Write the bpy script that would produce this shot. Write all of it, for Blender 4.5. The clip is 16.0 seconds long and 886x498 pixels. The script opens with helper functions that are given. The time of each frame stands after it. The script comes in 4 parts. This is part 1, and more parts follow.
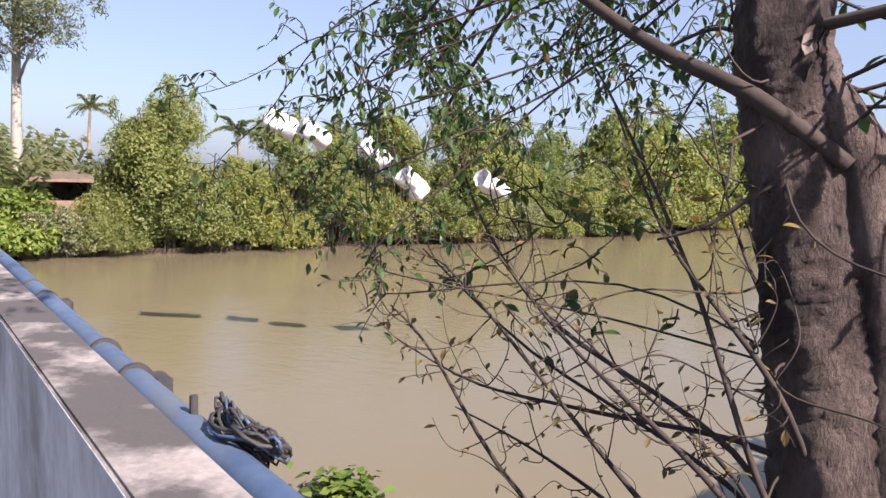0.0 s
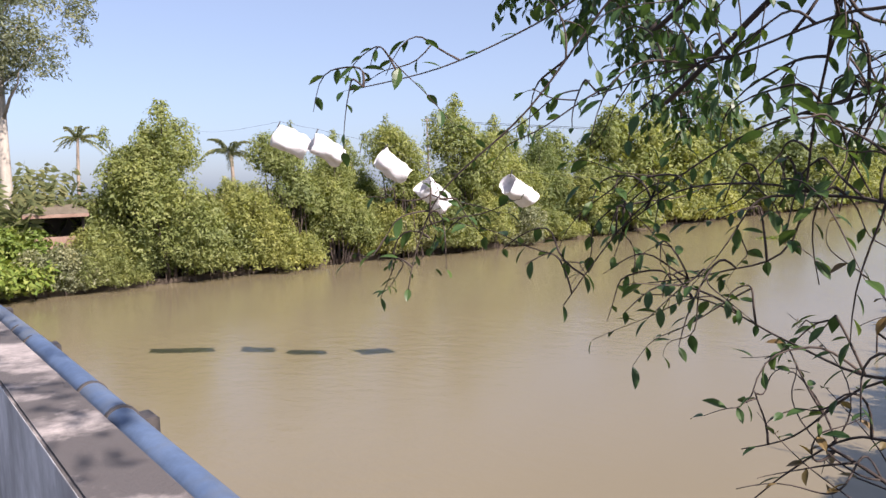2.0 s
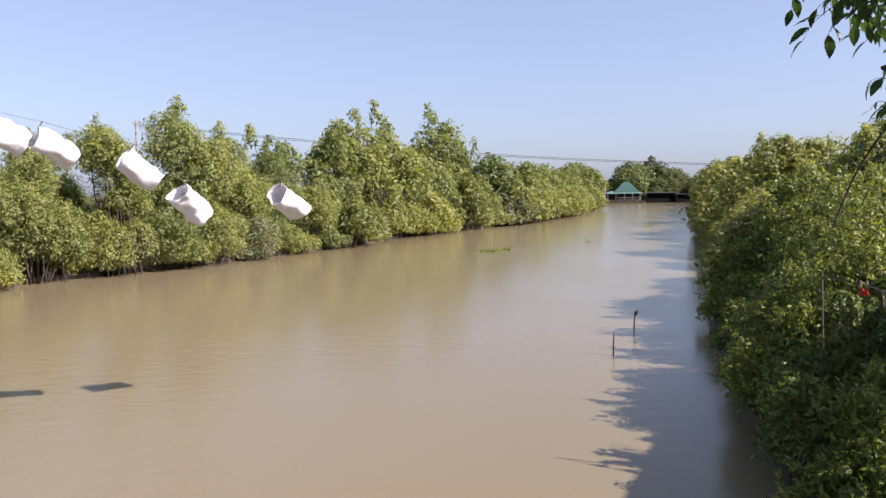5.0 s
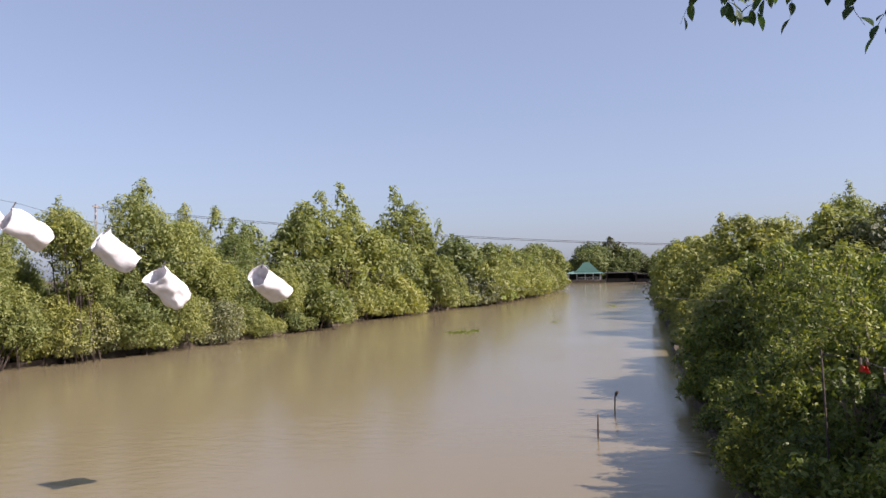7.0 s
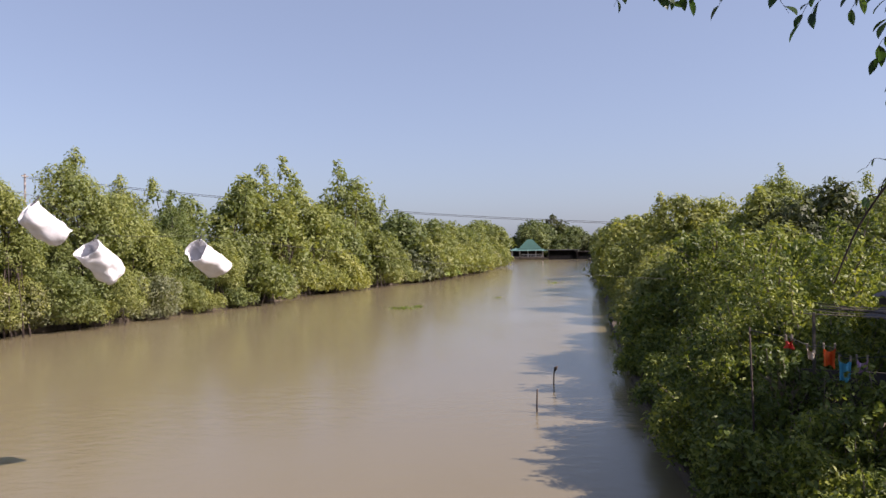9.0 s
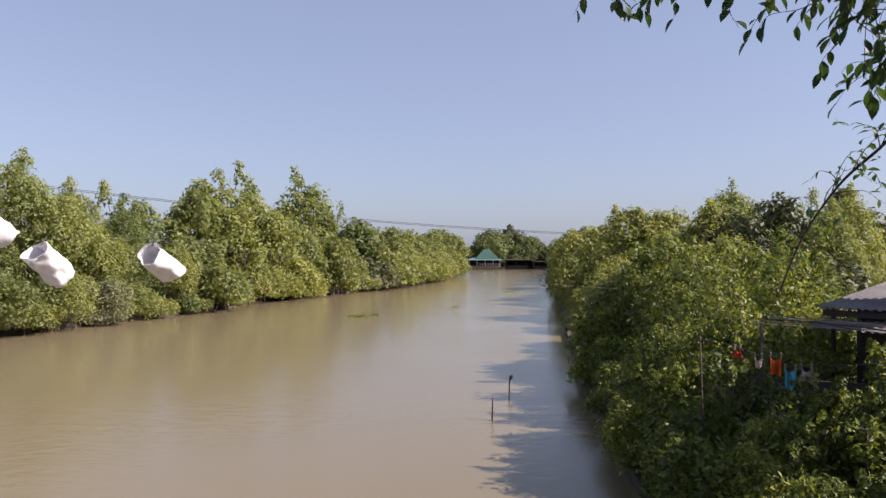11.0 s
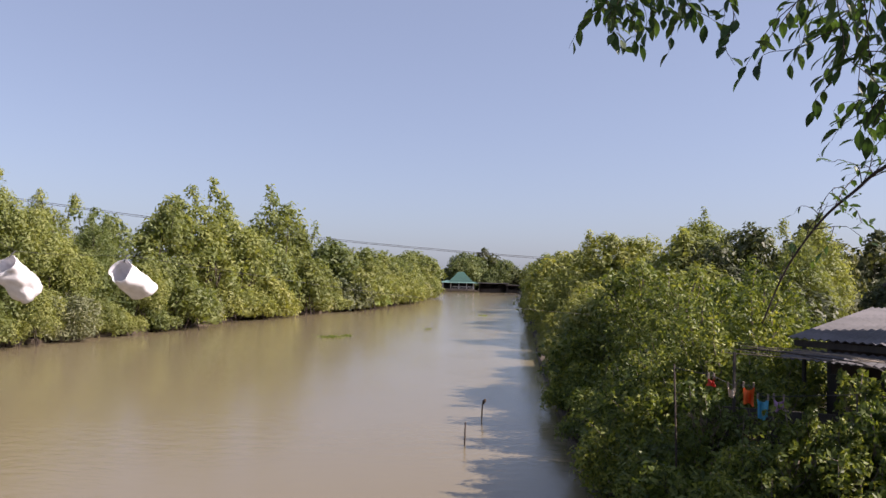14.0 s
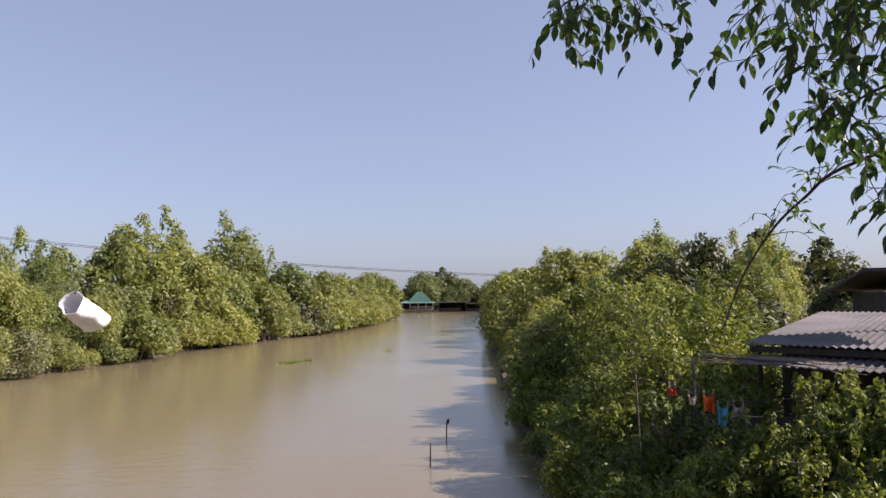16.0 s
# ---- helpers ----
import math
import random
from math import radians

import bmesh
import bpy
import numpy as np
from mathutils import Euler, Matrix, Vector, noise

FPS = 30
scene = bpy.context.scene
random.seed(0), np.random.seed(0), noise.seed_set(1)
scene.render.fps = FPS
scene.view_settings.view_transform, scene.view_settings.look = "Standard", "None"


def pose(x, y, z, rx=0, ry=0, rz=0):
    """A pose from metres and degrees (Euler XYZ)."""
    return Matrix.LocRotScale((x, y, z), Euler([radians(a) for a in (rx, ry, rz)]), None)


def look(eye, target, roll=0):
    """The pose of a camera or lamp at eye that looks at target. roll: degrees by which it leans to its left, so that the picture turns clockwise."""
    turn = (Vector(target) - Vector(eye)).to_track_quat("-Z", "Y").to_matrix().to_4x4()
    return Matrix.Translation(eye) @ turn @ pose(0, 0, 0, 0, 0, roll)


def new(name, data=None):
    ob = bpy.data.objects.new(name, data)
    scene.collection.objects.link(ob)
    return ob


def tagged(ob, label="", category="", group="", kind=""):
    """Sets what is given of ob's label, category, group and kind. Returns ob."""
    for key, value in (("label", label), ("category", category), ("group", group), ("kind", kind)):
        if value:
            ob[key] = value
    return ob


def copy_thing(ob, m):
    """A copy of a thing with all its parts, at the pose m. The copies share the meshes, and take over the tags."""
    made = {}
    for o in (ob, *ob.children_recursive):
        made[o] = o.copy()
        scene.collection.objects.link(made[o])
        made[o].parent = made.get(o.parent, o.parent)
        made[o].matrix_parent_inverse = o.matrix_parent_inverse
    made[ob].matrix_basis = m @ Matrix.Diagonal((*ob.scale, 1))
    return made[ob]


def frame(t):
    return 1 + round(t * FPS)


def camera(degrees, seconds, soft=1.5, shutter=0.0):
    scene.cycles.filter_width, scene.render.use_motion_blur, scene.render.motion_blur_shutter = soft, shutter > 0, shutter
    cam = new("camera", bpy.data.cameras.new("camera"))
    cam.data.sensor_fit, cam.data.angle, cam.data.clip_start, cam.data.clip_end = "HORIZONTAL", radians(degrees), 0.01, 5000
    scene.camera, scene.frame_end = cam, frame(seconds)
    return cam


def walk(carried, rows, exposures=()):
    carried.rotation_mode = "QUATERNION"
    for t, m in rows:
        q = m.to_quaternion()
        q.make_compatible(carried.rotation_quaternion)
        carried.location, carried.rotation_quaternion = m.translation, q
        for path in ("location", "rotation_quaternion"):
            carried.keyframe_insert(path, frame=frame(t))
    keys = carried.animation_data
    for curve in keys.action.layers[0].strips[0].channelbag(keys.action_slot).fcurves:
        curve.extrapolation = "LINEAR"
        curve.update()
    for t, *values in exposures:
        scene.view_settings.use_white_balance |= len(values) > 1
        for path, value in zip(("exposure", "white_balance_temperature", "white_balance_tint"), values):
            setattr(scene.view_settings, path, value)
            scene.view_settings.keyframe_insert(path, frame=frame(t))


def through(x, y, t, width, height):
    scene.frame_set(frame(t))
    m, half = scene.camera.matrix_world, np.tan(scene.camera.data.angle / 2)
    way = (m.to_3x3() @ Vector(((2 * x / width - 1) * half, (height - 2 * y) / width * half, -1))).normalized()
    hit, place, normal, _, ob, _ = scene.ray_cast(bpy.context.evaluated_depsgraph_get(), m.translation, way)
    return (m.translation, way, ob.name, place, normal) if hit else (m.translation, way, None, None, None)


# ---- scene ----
cam = camera(61.3, 16.0)
PATH = [
    (0, (3.352, -1.090, 4.482, 84.43, -1.78, 36.04)),
    (0.5, (2.987, -0.979, 4.485, 83.88, 1.18, 35.47)),
    (0.8, (2.780, -0.919, 4.488, 83.86, 0.99, 35.48)),
    (1, (2.651, -0.876, 4.491, 84.66, 1.41, 35.69)),
    (1.5, (2.341, -0.775, 4.501, 85.36, 2.23, 35.89)),
    (2, (2.099, -0.671, 4.527, 85.04, 2.12, 35.21)),
    (2.5, (1.814, -0.592, 4.541, 84.86, 1.67, 30.98)),
    (3, (1.378, -0.418, 4.519, 84.56, 0.70, 27.73)),
    (3.5, (0.978, -0.272, 4.497, 83.85, 0.08, 24.88)),
    (4, (0.725, -0.183, 4.500, 83.85, -0.74, 21.65)),
    (4.5, (0.580, -0.174, 4.505, 84.20, 0.95, 19.33)),
    (5, (0.504, -0.183, 4.508, 85.52, 0.70, 13.61)),
    (5.2, (0.469, -0.190, 4.508, 87.01, 0.23, 8.07)),
    (7.3, (-0.061, -0.020, 4.492, 92.04, 1.86, 12.14)),
    (7.5, (-0.027, -0.028, 4.500, 91.48, 1.76, 18.86)),
    (8, (0.062, -0.048, 4.521, 90.02, 1.21, 23.95)),
    (8.5, (0.032, -0.036, 4.513, 89.67, 1.01, 12.66)),
    (9, (-0.003, -0.011, 4.503, 89.80, 0.61, 6.36)),
    (9.5, (-0.052, -0.012, 4.498, 90.00, 0.06, 4.58)),
    (9.7, (-0.058, -0.016, 4.494, 89.90, -0.02, 3.93)),
    (12, (0.023, -0.056, 4.476, 90.98, -0.21, 3.01)),
    (12.5, (0.023, -0.057, 4.506, 91.09, -0.45, 2.99)),
    (13, (-0.014, -0.040, 4.494, 91.38, -0.66, 2.21)),
    (13.5, (-0.043, -0.025, 4.496, 91.73, -1.07, 1.53)),
    (14, (-0.065, -0.012, 4.500, 92.17, -1.38, 1.09)),
    (14.5, (-0.076, -0.006, 4.495, 92.58, -0.84, 0.50)),
    (15, (-0.056, -0.016, 4.499, 93.18, -0.20, -1.26)),
    (15.5, (-0.083, -0.008, 4.490, 93.57, 0.44, -2.04)),
    (16, (-0.095, -0.005, 4.488, 93.72, 0.74, -2.05)),
]
walk(cam, [(t, pose(*p)) for t, p in PATH], exposures=[(0, 1.32, 6440, 23), (2, 1.25, 6430, 22), (3.5, 1.22, 6440, 22), (5.2, 1.25, 6480, 24), (7.3, 0.96, 6560, 24), (8, 0.88, 6570, 24), (9, 0.97, 6580, 24), (9.7, 0.97, 6640, 24), (16, 1.0, 6700, 25)])

# ---- daylight: clear hazy sky, sun from the near bank's side, slightly behind ----
SUN_EL, SUN_AZ = radians(39.5), radians(98.6)
sun_dir = Vector((math.cos(SUN_EL) * math.sin(SUN_AZ), math.cos(SUN_EL) * math.cos(SUN_AZ), math.sin(SUN_EL)))
world = bpy.data.worlds.new("sky")
scene.world = world
world.use_nodes = True
sky = world.node_tree.nodes.new("ShaderNodeTexSky")
sky.sky_type = "NISHITA"
sky.sun_disc = False
sky.sun_elevation, sky.sun_rotation = SUN_EL, SUN_AZ
sky.air_density, sky.dust_density, sky.ozone_density, sky.altitude = 1.0, 1.4, 5.0, 0
back = world.node_tree.nodes["Background"]
back.inputs["Strength"].default_value = 0.077
haze = world.node_tree.nodes.new("ShaderNodeHueSaturation")   # hazy, milky dry-season air
haze.inputs["Saturation"].default_value = 0.82
milky = world.node_tree.nodes.new("ShaderNodeMix")   # even dry-season haze over the whole sky
milky.data_type = "RGBA"
milky.inputs[0].default_value = 0.38
milky.inputs[7].default_value = (2.6, 3.35, 4.5, 1)
world.node_tree.links.new(sky.outputs["Color"], haze.inputs["Color"])
world.node_tree.links.new(haze.outputs["Color"], milky.inputs[6])
world.node_tree.links.new(milky.outputs[2], back.inputs["Color"])
sun = new("sun", bpy.data.lights.new("sun", "SUN"))
sun.data.energy, sun.data.angle, sun.data.color = 5.0, radians(0.55), (1.0, 0.93, 0.82)
sun.matrix_world = look(sun_dir * 60, (0, 0, 0))


# ---- materials ----
def nodes_of(name):
    m = bpy.data.materials.new(name)
    m.use_nodes = True
    return m, m.node_tree.nodes, m.node_tree.links, m.node_tree.nodes["Principled BSDF"]


def put(node, key, value):
    node.inputs[key].default_value = value


def ramp(nodes, links, fac, stops):
    r = nodes.new("ShaderNodeValToRGB")
    while len(r.color_ramp.elements) < len(stops):
        r.color_ramp.elements.new(0.5)
    for e, (p, c) in zip(r.color_ramp.elements, stops):
        e.position, e.color = p, (*c, 1)
    links.new(fac, r.inputs["Fac"])
    return r.outputs["Color"]


def noise_tex(nodes, links, scale, detail=6, rough=0.6, coord="Object", stretch=None):
    c = nodes.new("ShaderNodeTexCoord")
    n = nodes.new("ShaderNodeTexNoise")
    put(n, "Scale", scale), put(n, "Detail", detail), put(n, "Roughness", rough)
    out = c.outputs[coord]
    if stretch:
        mp = nodes.new("ShaderNodeMapping")
        mp.inputs["Scale"].default_value = stretch
        links.new(out, mp.inputs["Vector"])
        out = mp.outputs["Vector"]
    links.new(out, n.inputs["Vector"])
    return n.outputs["Fac"]


def mixed(nodes, links, a, b, fac, kind="MIX"):
    m = nodes.new("ShaderNodeMix")
    m.data_type, m.blend_type = "RGBA", kind
    for key, v in ((6, a), (7, b), (0, fac)):
        if hasattr(v, "is_output"):
            links.new(v, m.inputs[key])
        elif key == 0:
            m.inputs[0].default_value = v
        else:
            m.inputs[key].default_value = (*v, 1)
    return m.outputs[2]


def bumped(nodes, links, bsdf, height, strength, distance):
    b = nodes.new("ShaderNodeBump")
    put(b, "Strength", strength), put(b, "Distance", distance)
    links.new(height, b.inputs["Height"])
    links.new(b.outputs["Normal"], bsdf.inputs["Normal"])


def surface(name, c1, c2, scale=4.0, rough=0.8, bump=0.3, depth=0.01, metal=0.0, stain=None, stretch=None, fine=30.0, cover=0.47):
    """Two-scale mottled surface: broad tone change, fine grain, optional stains."""
    m, n, l, p = nodes_of(name)
    broad = noise_tex(n, l, scale, 5, 0.6, stretch=stretch)
    grain = noise_tex(n, l, scale * fine / 4, 8, 0.7, stretch=stretch)
    col = ramp(n, l, broad, [(0.3, c1), (0.7, c2)])
    col = mixed(n, l, col, ramp(n, l, grain, [(0.3, (0.55, 0.55, 0.55)), (0.65, (1, 1, 1))]), 0.7, "MULTIPLY")
    if stain:
        s = noise_tex(n, l, scale * 0.6, 7, 0.65, stretch=stretch)
        f = ramp(n, l, s, [(cover, (0, 0, 0)), (cover + 0.13, (1, 1, 1))])
        col = mixed(n, l, col, stain, f)
    l.new(col, p.inputs["Base Color"])
    put(p, "Roughness", rough), put(p, "Metallic", metal)
    bumped(n, l, p, grain, bump, depth)
    return m


def leaf_material(name, c1, c2, c3, through=0.42, rough=0.55):
    """Leaves: tone varies from leaf to leaf and from plant to plant; light shines through them."""
    m, n, l, p = nodes_of(name)
    g = n.new("ShaderNodeNewGeometry")
    col = ramp(n, l, g.outputs["Random Per Island"], [(0.0, c1), (0.55, c2), (1.0, c3)])
    o = n.new("ShaderNodeObjectInfo")
    tone = ramp(n, l, o.outputs["Random"], [(0.0, (0.72, 0.78, 0.8)), (0.5, (1, 1, 1)), (1.0, (1.12, 1.07, 0.88))])
    col = mixed(n, l, col, tone, 1.0, "MULTIPLY")
    patch = ramp(n, l, noise_tex(n, l, 0.55, 3), [(0.35, (0.7, 0.78, 0.75)), (0.65, (1.14, 1.1, 0.95))])
    col = mixed(n, l, col, patch, 0.8, "MULTIPLY")
    l.new(col, p.inputs["Base Color"])
    put(p, "Roughness", rough), put(p, "Specular IOR Level", 0.35)
    t = n.new("ShaderNodeBsdfTranslucent")
    l.new(mixed(n, l, col, (1.2, 1.15, 0.5), 1.0, "MULTIPLY"), t.inputs["Color"])
    mx = n.new("ShaderNodeMixShader")
    put(mx, "Fac", through)
    l.new(p.outputs["BSDF"], mx.inputs[1]), l.new(t.outputs["BSDF"], mx.inputs[2])
    l.new(mx.outputs["Shader"], n["Material Output"].inputs["Surface"])
    return m


# dark stain: black mould, its cover widened to stand for leaf shade
M_CONCRETE = surface("weathered_concrete", (0.24, 0.21, 0.20), (0.42, 0.37, 0.345), 5.0, 0.9, 0.7, 0.006, stain=(0.075, 0.066, 0.064), cover=0.40)
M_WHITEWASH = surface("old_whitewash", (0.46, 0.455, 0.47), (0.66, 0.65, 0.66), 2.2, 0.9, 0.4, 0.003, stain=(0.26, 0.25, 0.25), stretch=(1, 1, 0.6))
M_ASPHALT = surface("worn_asphalt", (0.10, 0.098, 0.096), (0.16, 0.155, 0.15), 3.0, 0.92, 0.6, 0.008)
M_PIPE = surface("blue_pipe_paint", (0.05, 0.085, 0.16), (0.10, 0.15, 0.245), 3.0, 0.6, 0.3, 0.002, stain=(0.10, 0.12, 0.15))
M_IRON = surface("dark_iron", (0.03, 0.03, 0.035), (0.07, 0.06, 0.055), 8, 0.7, 0.3, 0.002)
M_BARK = surface("grey_brown_bark", (0.075, 0.05, 0.042), (0.25, 0.18, 0.155), 12, 0.92, 1.0, 0.025, stain=(0.04, 0.026, 0.023), stretch=(1, 1, 0.45))
M_TWIG = surface("dark_twig_bark", (0.03, 0.021, 0.018), (0.075, 0.053, 0.042), 9, 0.9, 0.4, 0.003)
M_FLAKE = surface("pale_bark_flake", (0.22, 0.17, 0.15), (0.40, 0.33, 0.29), 14, 0.95, 0.5, 0.004)
M_PALEBARK = surface("pale_bark", (0.28, 0.25, 0.21), (0.44, 0.40, 0.35), 1.4, 0.9, 0.5, 0.02, stretch=(1, 1, 0.3))
M_MUD = surface("bank_mud", (0.045, 0.033, 0.024), (0.10, 0.075, 0.052), 0.6, 0.9, 0.6, 0.05)
M_ROOF = surface("corrugated_grey_roof", (0.055, 0.053, 0.057), (0.09, 0.087, 0.09), 0.8, 0.9, 0.2, 0.004, stain=(0.10, 0.095, 0.10))
M_THATCH = surface("dry_thatch", (0.10, 0.08, 0.055), (0.19, 0.155, 0.11), 3, 0.95, 0.8, 0.02, stretch=(1, 0.2, 1))
M_RUST = surface("rusty_sheet", (0.20, 0.12, 0.09), (0.32, 0.22, 0.17), 1.2, 0.8, 0.3, 0.004)
M_GREENROOF = surface("green_roof_sheet", (0.02, 0.07, 0.06), (0.03, 0.105, 0.085), 0.4, 0.7, 0.2, 0.01)
M_PALEROOF = surface("faded_green_sheet", (0.06, 0.14, 0.13), (0.10, 0.20, 0.18), 0.4, 0.7, 0.2, 0.01)
M_DARKWOOD = surface("dark_timber", (0.035, 0.03, 0.027), (0.075, 0.06, 0.05), 3, 0.85, 0.4, 0.006, stretch=(1, 1, 0.2))
M_WOOD = surface("grey_timber", (0.2, 0.16, 0.12), (0.34, 0.28, 0.22), 3, 0.85, 0.4, 0.006)
M_WHITEWALL = surface("white_paint", (0.62, 0.61, 0.58), (0.8, 0.79, 0.76), 1.0, 0.7, 0.15, 0.004)
M_WIRE = surface("black_wire", (0.03, 0.03, 0.03), (0.05, 0.05, 0.05), 8, 0.6, 0.1, 0.001)
M_LEAF = leaf_material("bank_leaves", (0.175, 0.20, 0.066), (0.24, 0.265, 0.098), (0.31, 0.325, 0.14), 0.48)
M_LEAF_HEDGE = leaf_material("shrub_leaves", (0.05, 0.078, 0.02), (0.145, 0.185, 0.046), (0.28, 0.31, 0.095), 0.42, 0.5)
M_PALETWIG = surface("pale_twig_bark", (0.15, 0.12, 0.095), (0.30, 0.25, 0.20), 6, 0.9, 0.4, 0.003)
M_LEAF_TALL = leaf_material("tall_tree_leaves", (0.16, 0.195, 0.07), (0.225, 0.26, 0.1), (0.29, 0.315, 0.135), 0.48)
M_LEAF_GREY = leaf_material("grey_green_leaves", (0.13, 0.145, 0.085), (0.22, 0.23, 0.14), (0.36, 0.36, 0.25))
M_LEAF_BRIGHT = leaf_material("bright_leaves", (0.10, 0.16, 0.03), (0.18, 0.24, 0.05), (0.28, 0.32, 0.09), 0.4)
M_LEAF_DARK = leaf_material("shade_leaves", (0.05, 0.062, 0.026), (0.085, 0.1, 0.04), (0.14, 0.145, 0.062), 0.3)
M_LEAF_FAR = leaf_material("far_wood_leaves", (0.12, 0.15, 0.06), (0.155, 0.19, 0.075), (0.20, 0.23, 0.095), 0.4)
M_LEAF_NEAR = leaf_material("near_leaves", (0.03, 0.065, 0.025), (0.05, 0.10, 0.035), (0.11, 0.16, 0.045), 0.4, 0.4)
M_LEAF_PALM = leaf_material("palm_fronds", (0.09, 0.11, 0.05), (0.15, 0.165, 0.08), (0.23, 0.225, 0.11), 0.3)
M_LEAF_BROWN = leaf_material("dry_leaves", (0.10, 0.06, 0.03), (0.16, 0.11, 0.05), (0.14, 0.15, 0.05), 0.3)


def cloth(name, c, through=0.3):
    m, n, l, p = nodes_of(name)
    w = noise_tex(n, l, 7, 5)
    col = ramp(n, l, w, [(0.3, tuple(v * 0.82 for v in c)), (0.7, c)])
    l.new(col, p.inputs["Base Color"])
    put(p, "Roughness", 0.75)
    bumped(n, l, p, w, 0.5, 0.02)
    t = n.new("ShaderNodeBsdfTranslucent")
    l.new(col, t.inputs["Color"])
    mx = n.new("ShaderNodeMixShader")
    put(mx, "Fac", through)
    l.new(p.outputs["BSDF"], mx.inputs[1]), l.new(t.outputs["BSDF"], mx.inputs[2])
    l.new(mx.outputs["Shader"], n["Material Output"].inputs["Surface"])
    return m


M_SACK = cloth("white_sack_weave", (0.85, 0.84, 0.86), 0.25)
M_ORANGE = cloth("orange_cloth", (0.75, 0.13, 0.02))
M_BLUE = cloth("turquoise_cloth", (0.10, 0.45, 0.60))
M_PINK = cloth("lilac_cloth", (0.45, 0.26, 0.45))
M_RED = cloth("red_cloth", (0.55, 0.05, 0.03))
M_CREAM = cloth("cream_cloth", (0.6, 0.52, 0.42))
M_PLASTIC = surface("green_plastic", (0.16, 0.30, 0.27), (0.2, 0.36, 0.32), 2, 0.45, 0.05, 0.001)


def water_material():
    m, n, l, p = nodes_of("muddy_water")
    broad = noise_tex(n, l, 0.05, 4, stretch=(1, 0.4, 1))
    l.new(ramp(n, l, broad, [(0.3, (0.153, 0.126, 0.074)), (0.7, (0.178, 0.149, 0.092))]), p.inputs["Base Color"])
    put(p, "Roughness", 0.15), put(p, "IOR", 1.33)
    calm = ramp(n, l, noise_tex(n, l, 0.09, 3, stretch=(1, 0.5, 1)), [(0.40, (0.16, 0.16, 0.16)), (0.70, (1, 1, 1))])
    ripple = noise_tex(n, l, 1.5, 7, 0.62, stretch=(1, 1.5, 1))
    mul = n.new("ShaderNodeMath")
    mul.operation = "MULTIPLY"
    l.new(calm, mul.inputs[0]), l.new(ripple, mul.inputs[1])
    bumped(n, l, p, mul.outputs[0], 0.36, 0.07)
    return m


M_WATER = water_material()


# ---- mesh helpers ----
def mesh_of(name, verts, faces, material, smooth=False):
    me = bpy.data.meshes.new(name)
    me.from_pydata([tuple(v) for v in verts], [], faces)
    me.materials.append(material)
    if smooth:
        me.polygons.foreach_set("use_smooth", [True] * len(me.polygons))
    me.update()
    return me


def part(name, bm, material, parent, label=""):
    me = bpy.data.meshes.new(name)
    bm.to_mesh(me)
    bm.free()
    me.materials.append(material)
    return part_of(name, me, parent, label)


def part_of(name, me, parent, label=""):
    ob = new(name, me)
    ob.parent = parent
    return tagged(ob, label) if label else ob


def box(bm, lo, hi, bevel=0.0, m=None):
    """A bevelled box between two corners, turned by m."""
    r = bmesh.ops.create_cube(bm, size=1.0)
    size = Vector(hi) - Vector(lo)
    mid = (Vector(hi) + Vector(lo)) / 2
    bmesh.ops.transform(bm, verts=r["verts"], matrix=Matrix.Translation(mid) @ Matrix.Diagonal((*size, 1)))
    if bevel:
        edges = list({e for v in r["verts"] for e in v.link_edges})
        out = bmesh.ops.bevel(bm, geom=edges, offset=bevel, segments=2, affect="EDGES")
        verts = list({v for f in out["faces"] for v in f.verts} | {v for v in r["verts"] if v.is_valid})
    else:
        verts = r["verts"]
    if m is not None:
        bmesh.ops.transform(bm, verts=verts, matrix=m)
    return bm


def boxed(lo, hi, bevel=0.0, m=None):
    return box(bmesh.new(), lo, hi, bevel, m)


def tube_data(points, radii, sides=8, verts=None, faces=None, rough=0.0, rng=None):
    """Rings along a line of points, tapered; adds to verts and faces."""
    verts = [] if verts is None else verts
    faces = [] if faces is None else faces
    pts = [Vector(p) for p in points]
    base = len(verts)
    side = None
    for i, p in enumerate(pts):
        d = (pts[min(i + 1, len(pts) - 1)] - pts[max(i - 1, 0)]).normalized()
        if side is None:
            side = d.cross(Vector((0.31, 0.87, 0.38))).normalized()
        side = (side - d * side.dot(d)).normalized()
        up = d.cross(side)
        for k in range(sides):
            a = 2 * math.pi * k / sides
            r = radii[i] * (1 + (rng.uniform(-rough, rough) if rng else 0))
            verts.append(p + (side * math.cos(a) + up * math.sin(a)) * r)
    for i in range(len(pts) - 1):
        for k in range(sides):
            a, b = base + i * sides + k, base + i * sides + (k + 1) % sides
            faces.append((a, b, b + sides, a + sides))
    faces.append(tuple(base + k for k in reversed(range(sides))))
    faces.append(tuple(base + (len(pts) - 1) * sides + k for k in range(sides)))
    return verts, faces


def bent(a, b, rng, wobble, steps, sag=0.0):
    """A crooked line from a to b."""
    a, b = Vector(a), Vector(b)
    w = [Vector((rng.uniform(-1, 1), rng.uniform(-1, 1), rng.uniform(-1, 1))) * wobble for _ in range(3)]
    out = []
    for i in range(steps + 1):
        t = i / steps
        p = a.lerp(b, t) + w[0] * math.sin(math.pi * t) + w[1] * 0.5 * math.sin(2 * math.pi * t) + w[2] * 0.3 * math.sin(3 * math.pi * t)
        p.z += sag * math.sin(math.pi * t)
        out.append(p)
    return out


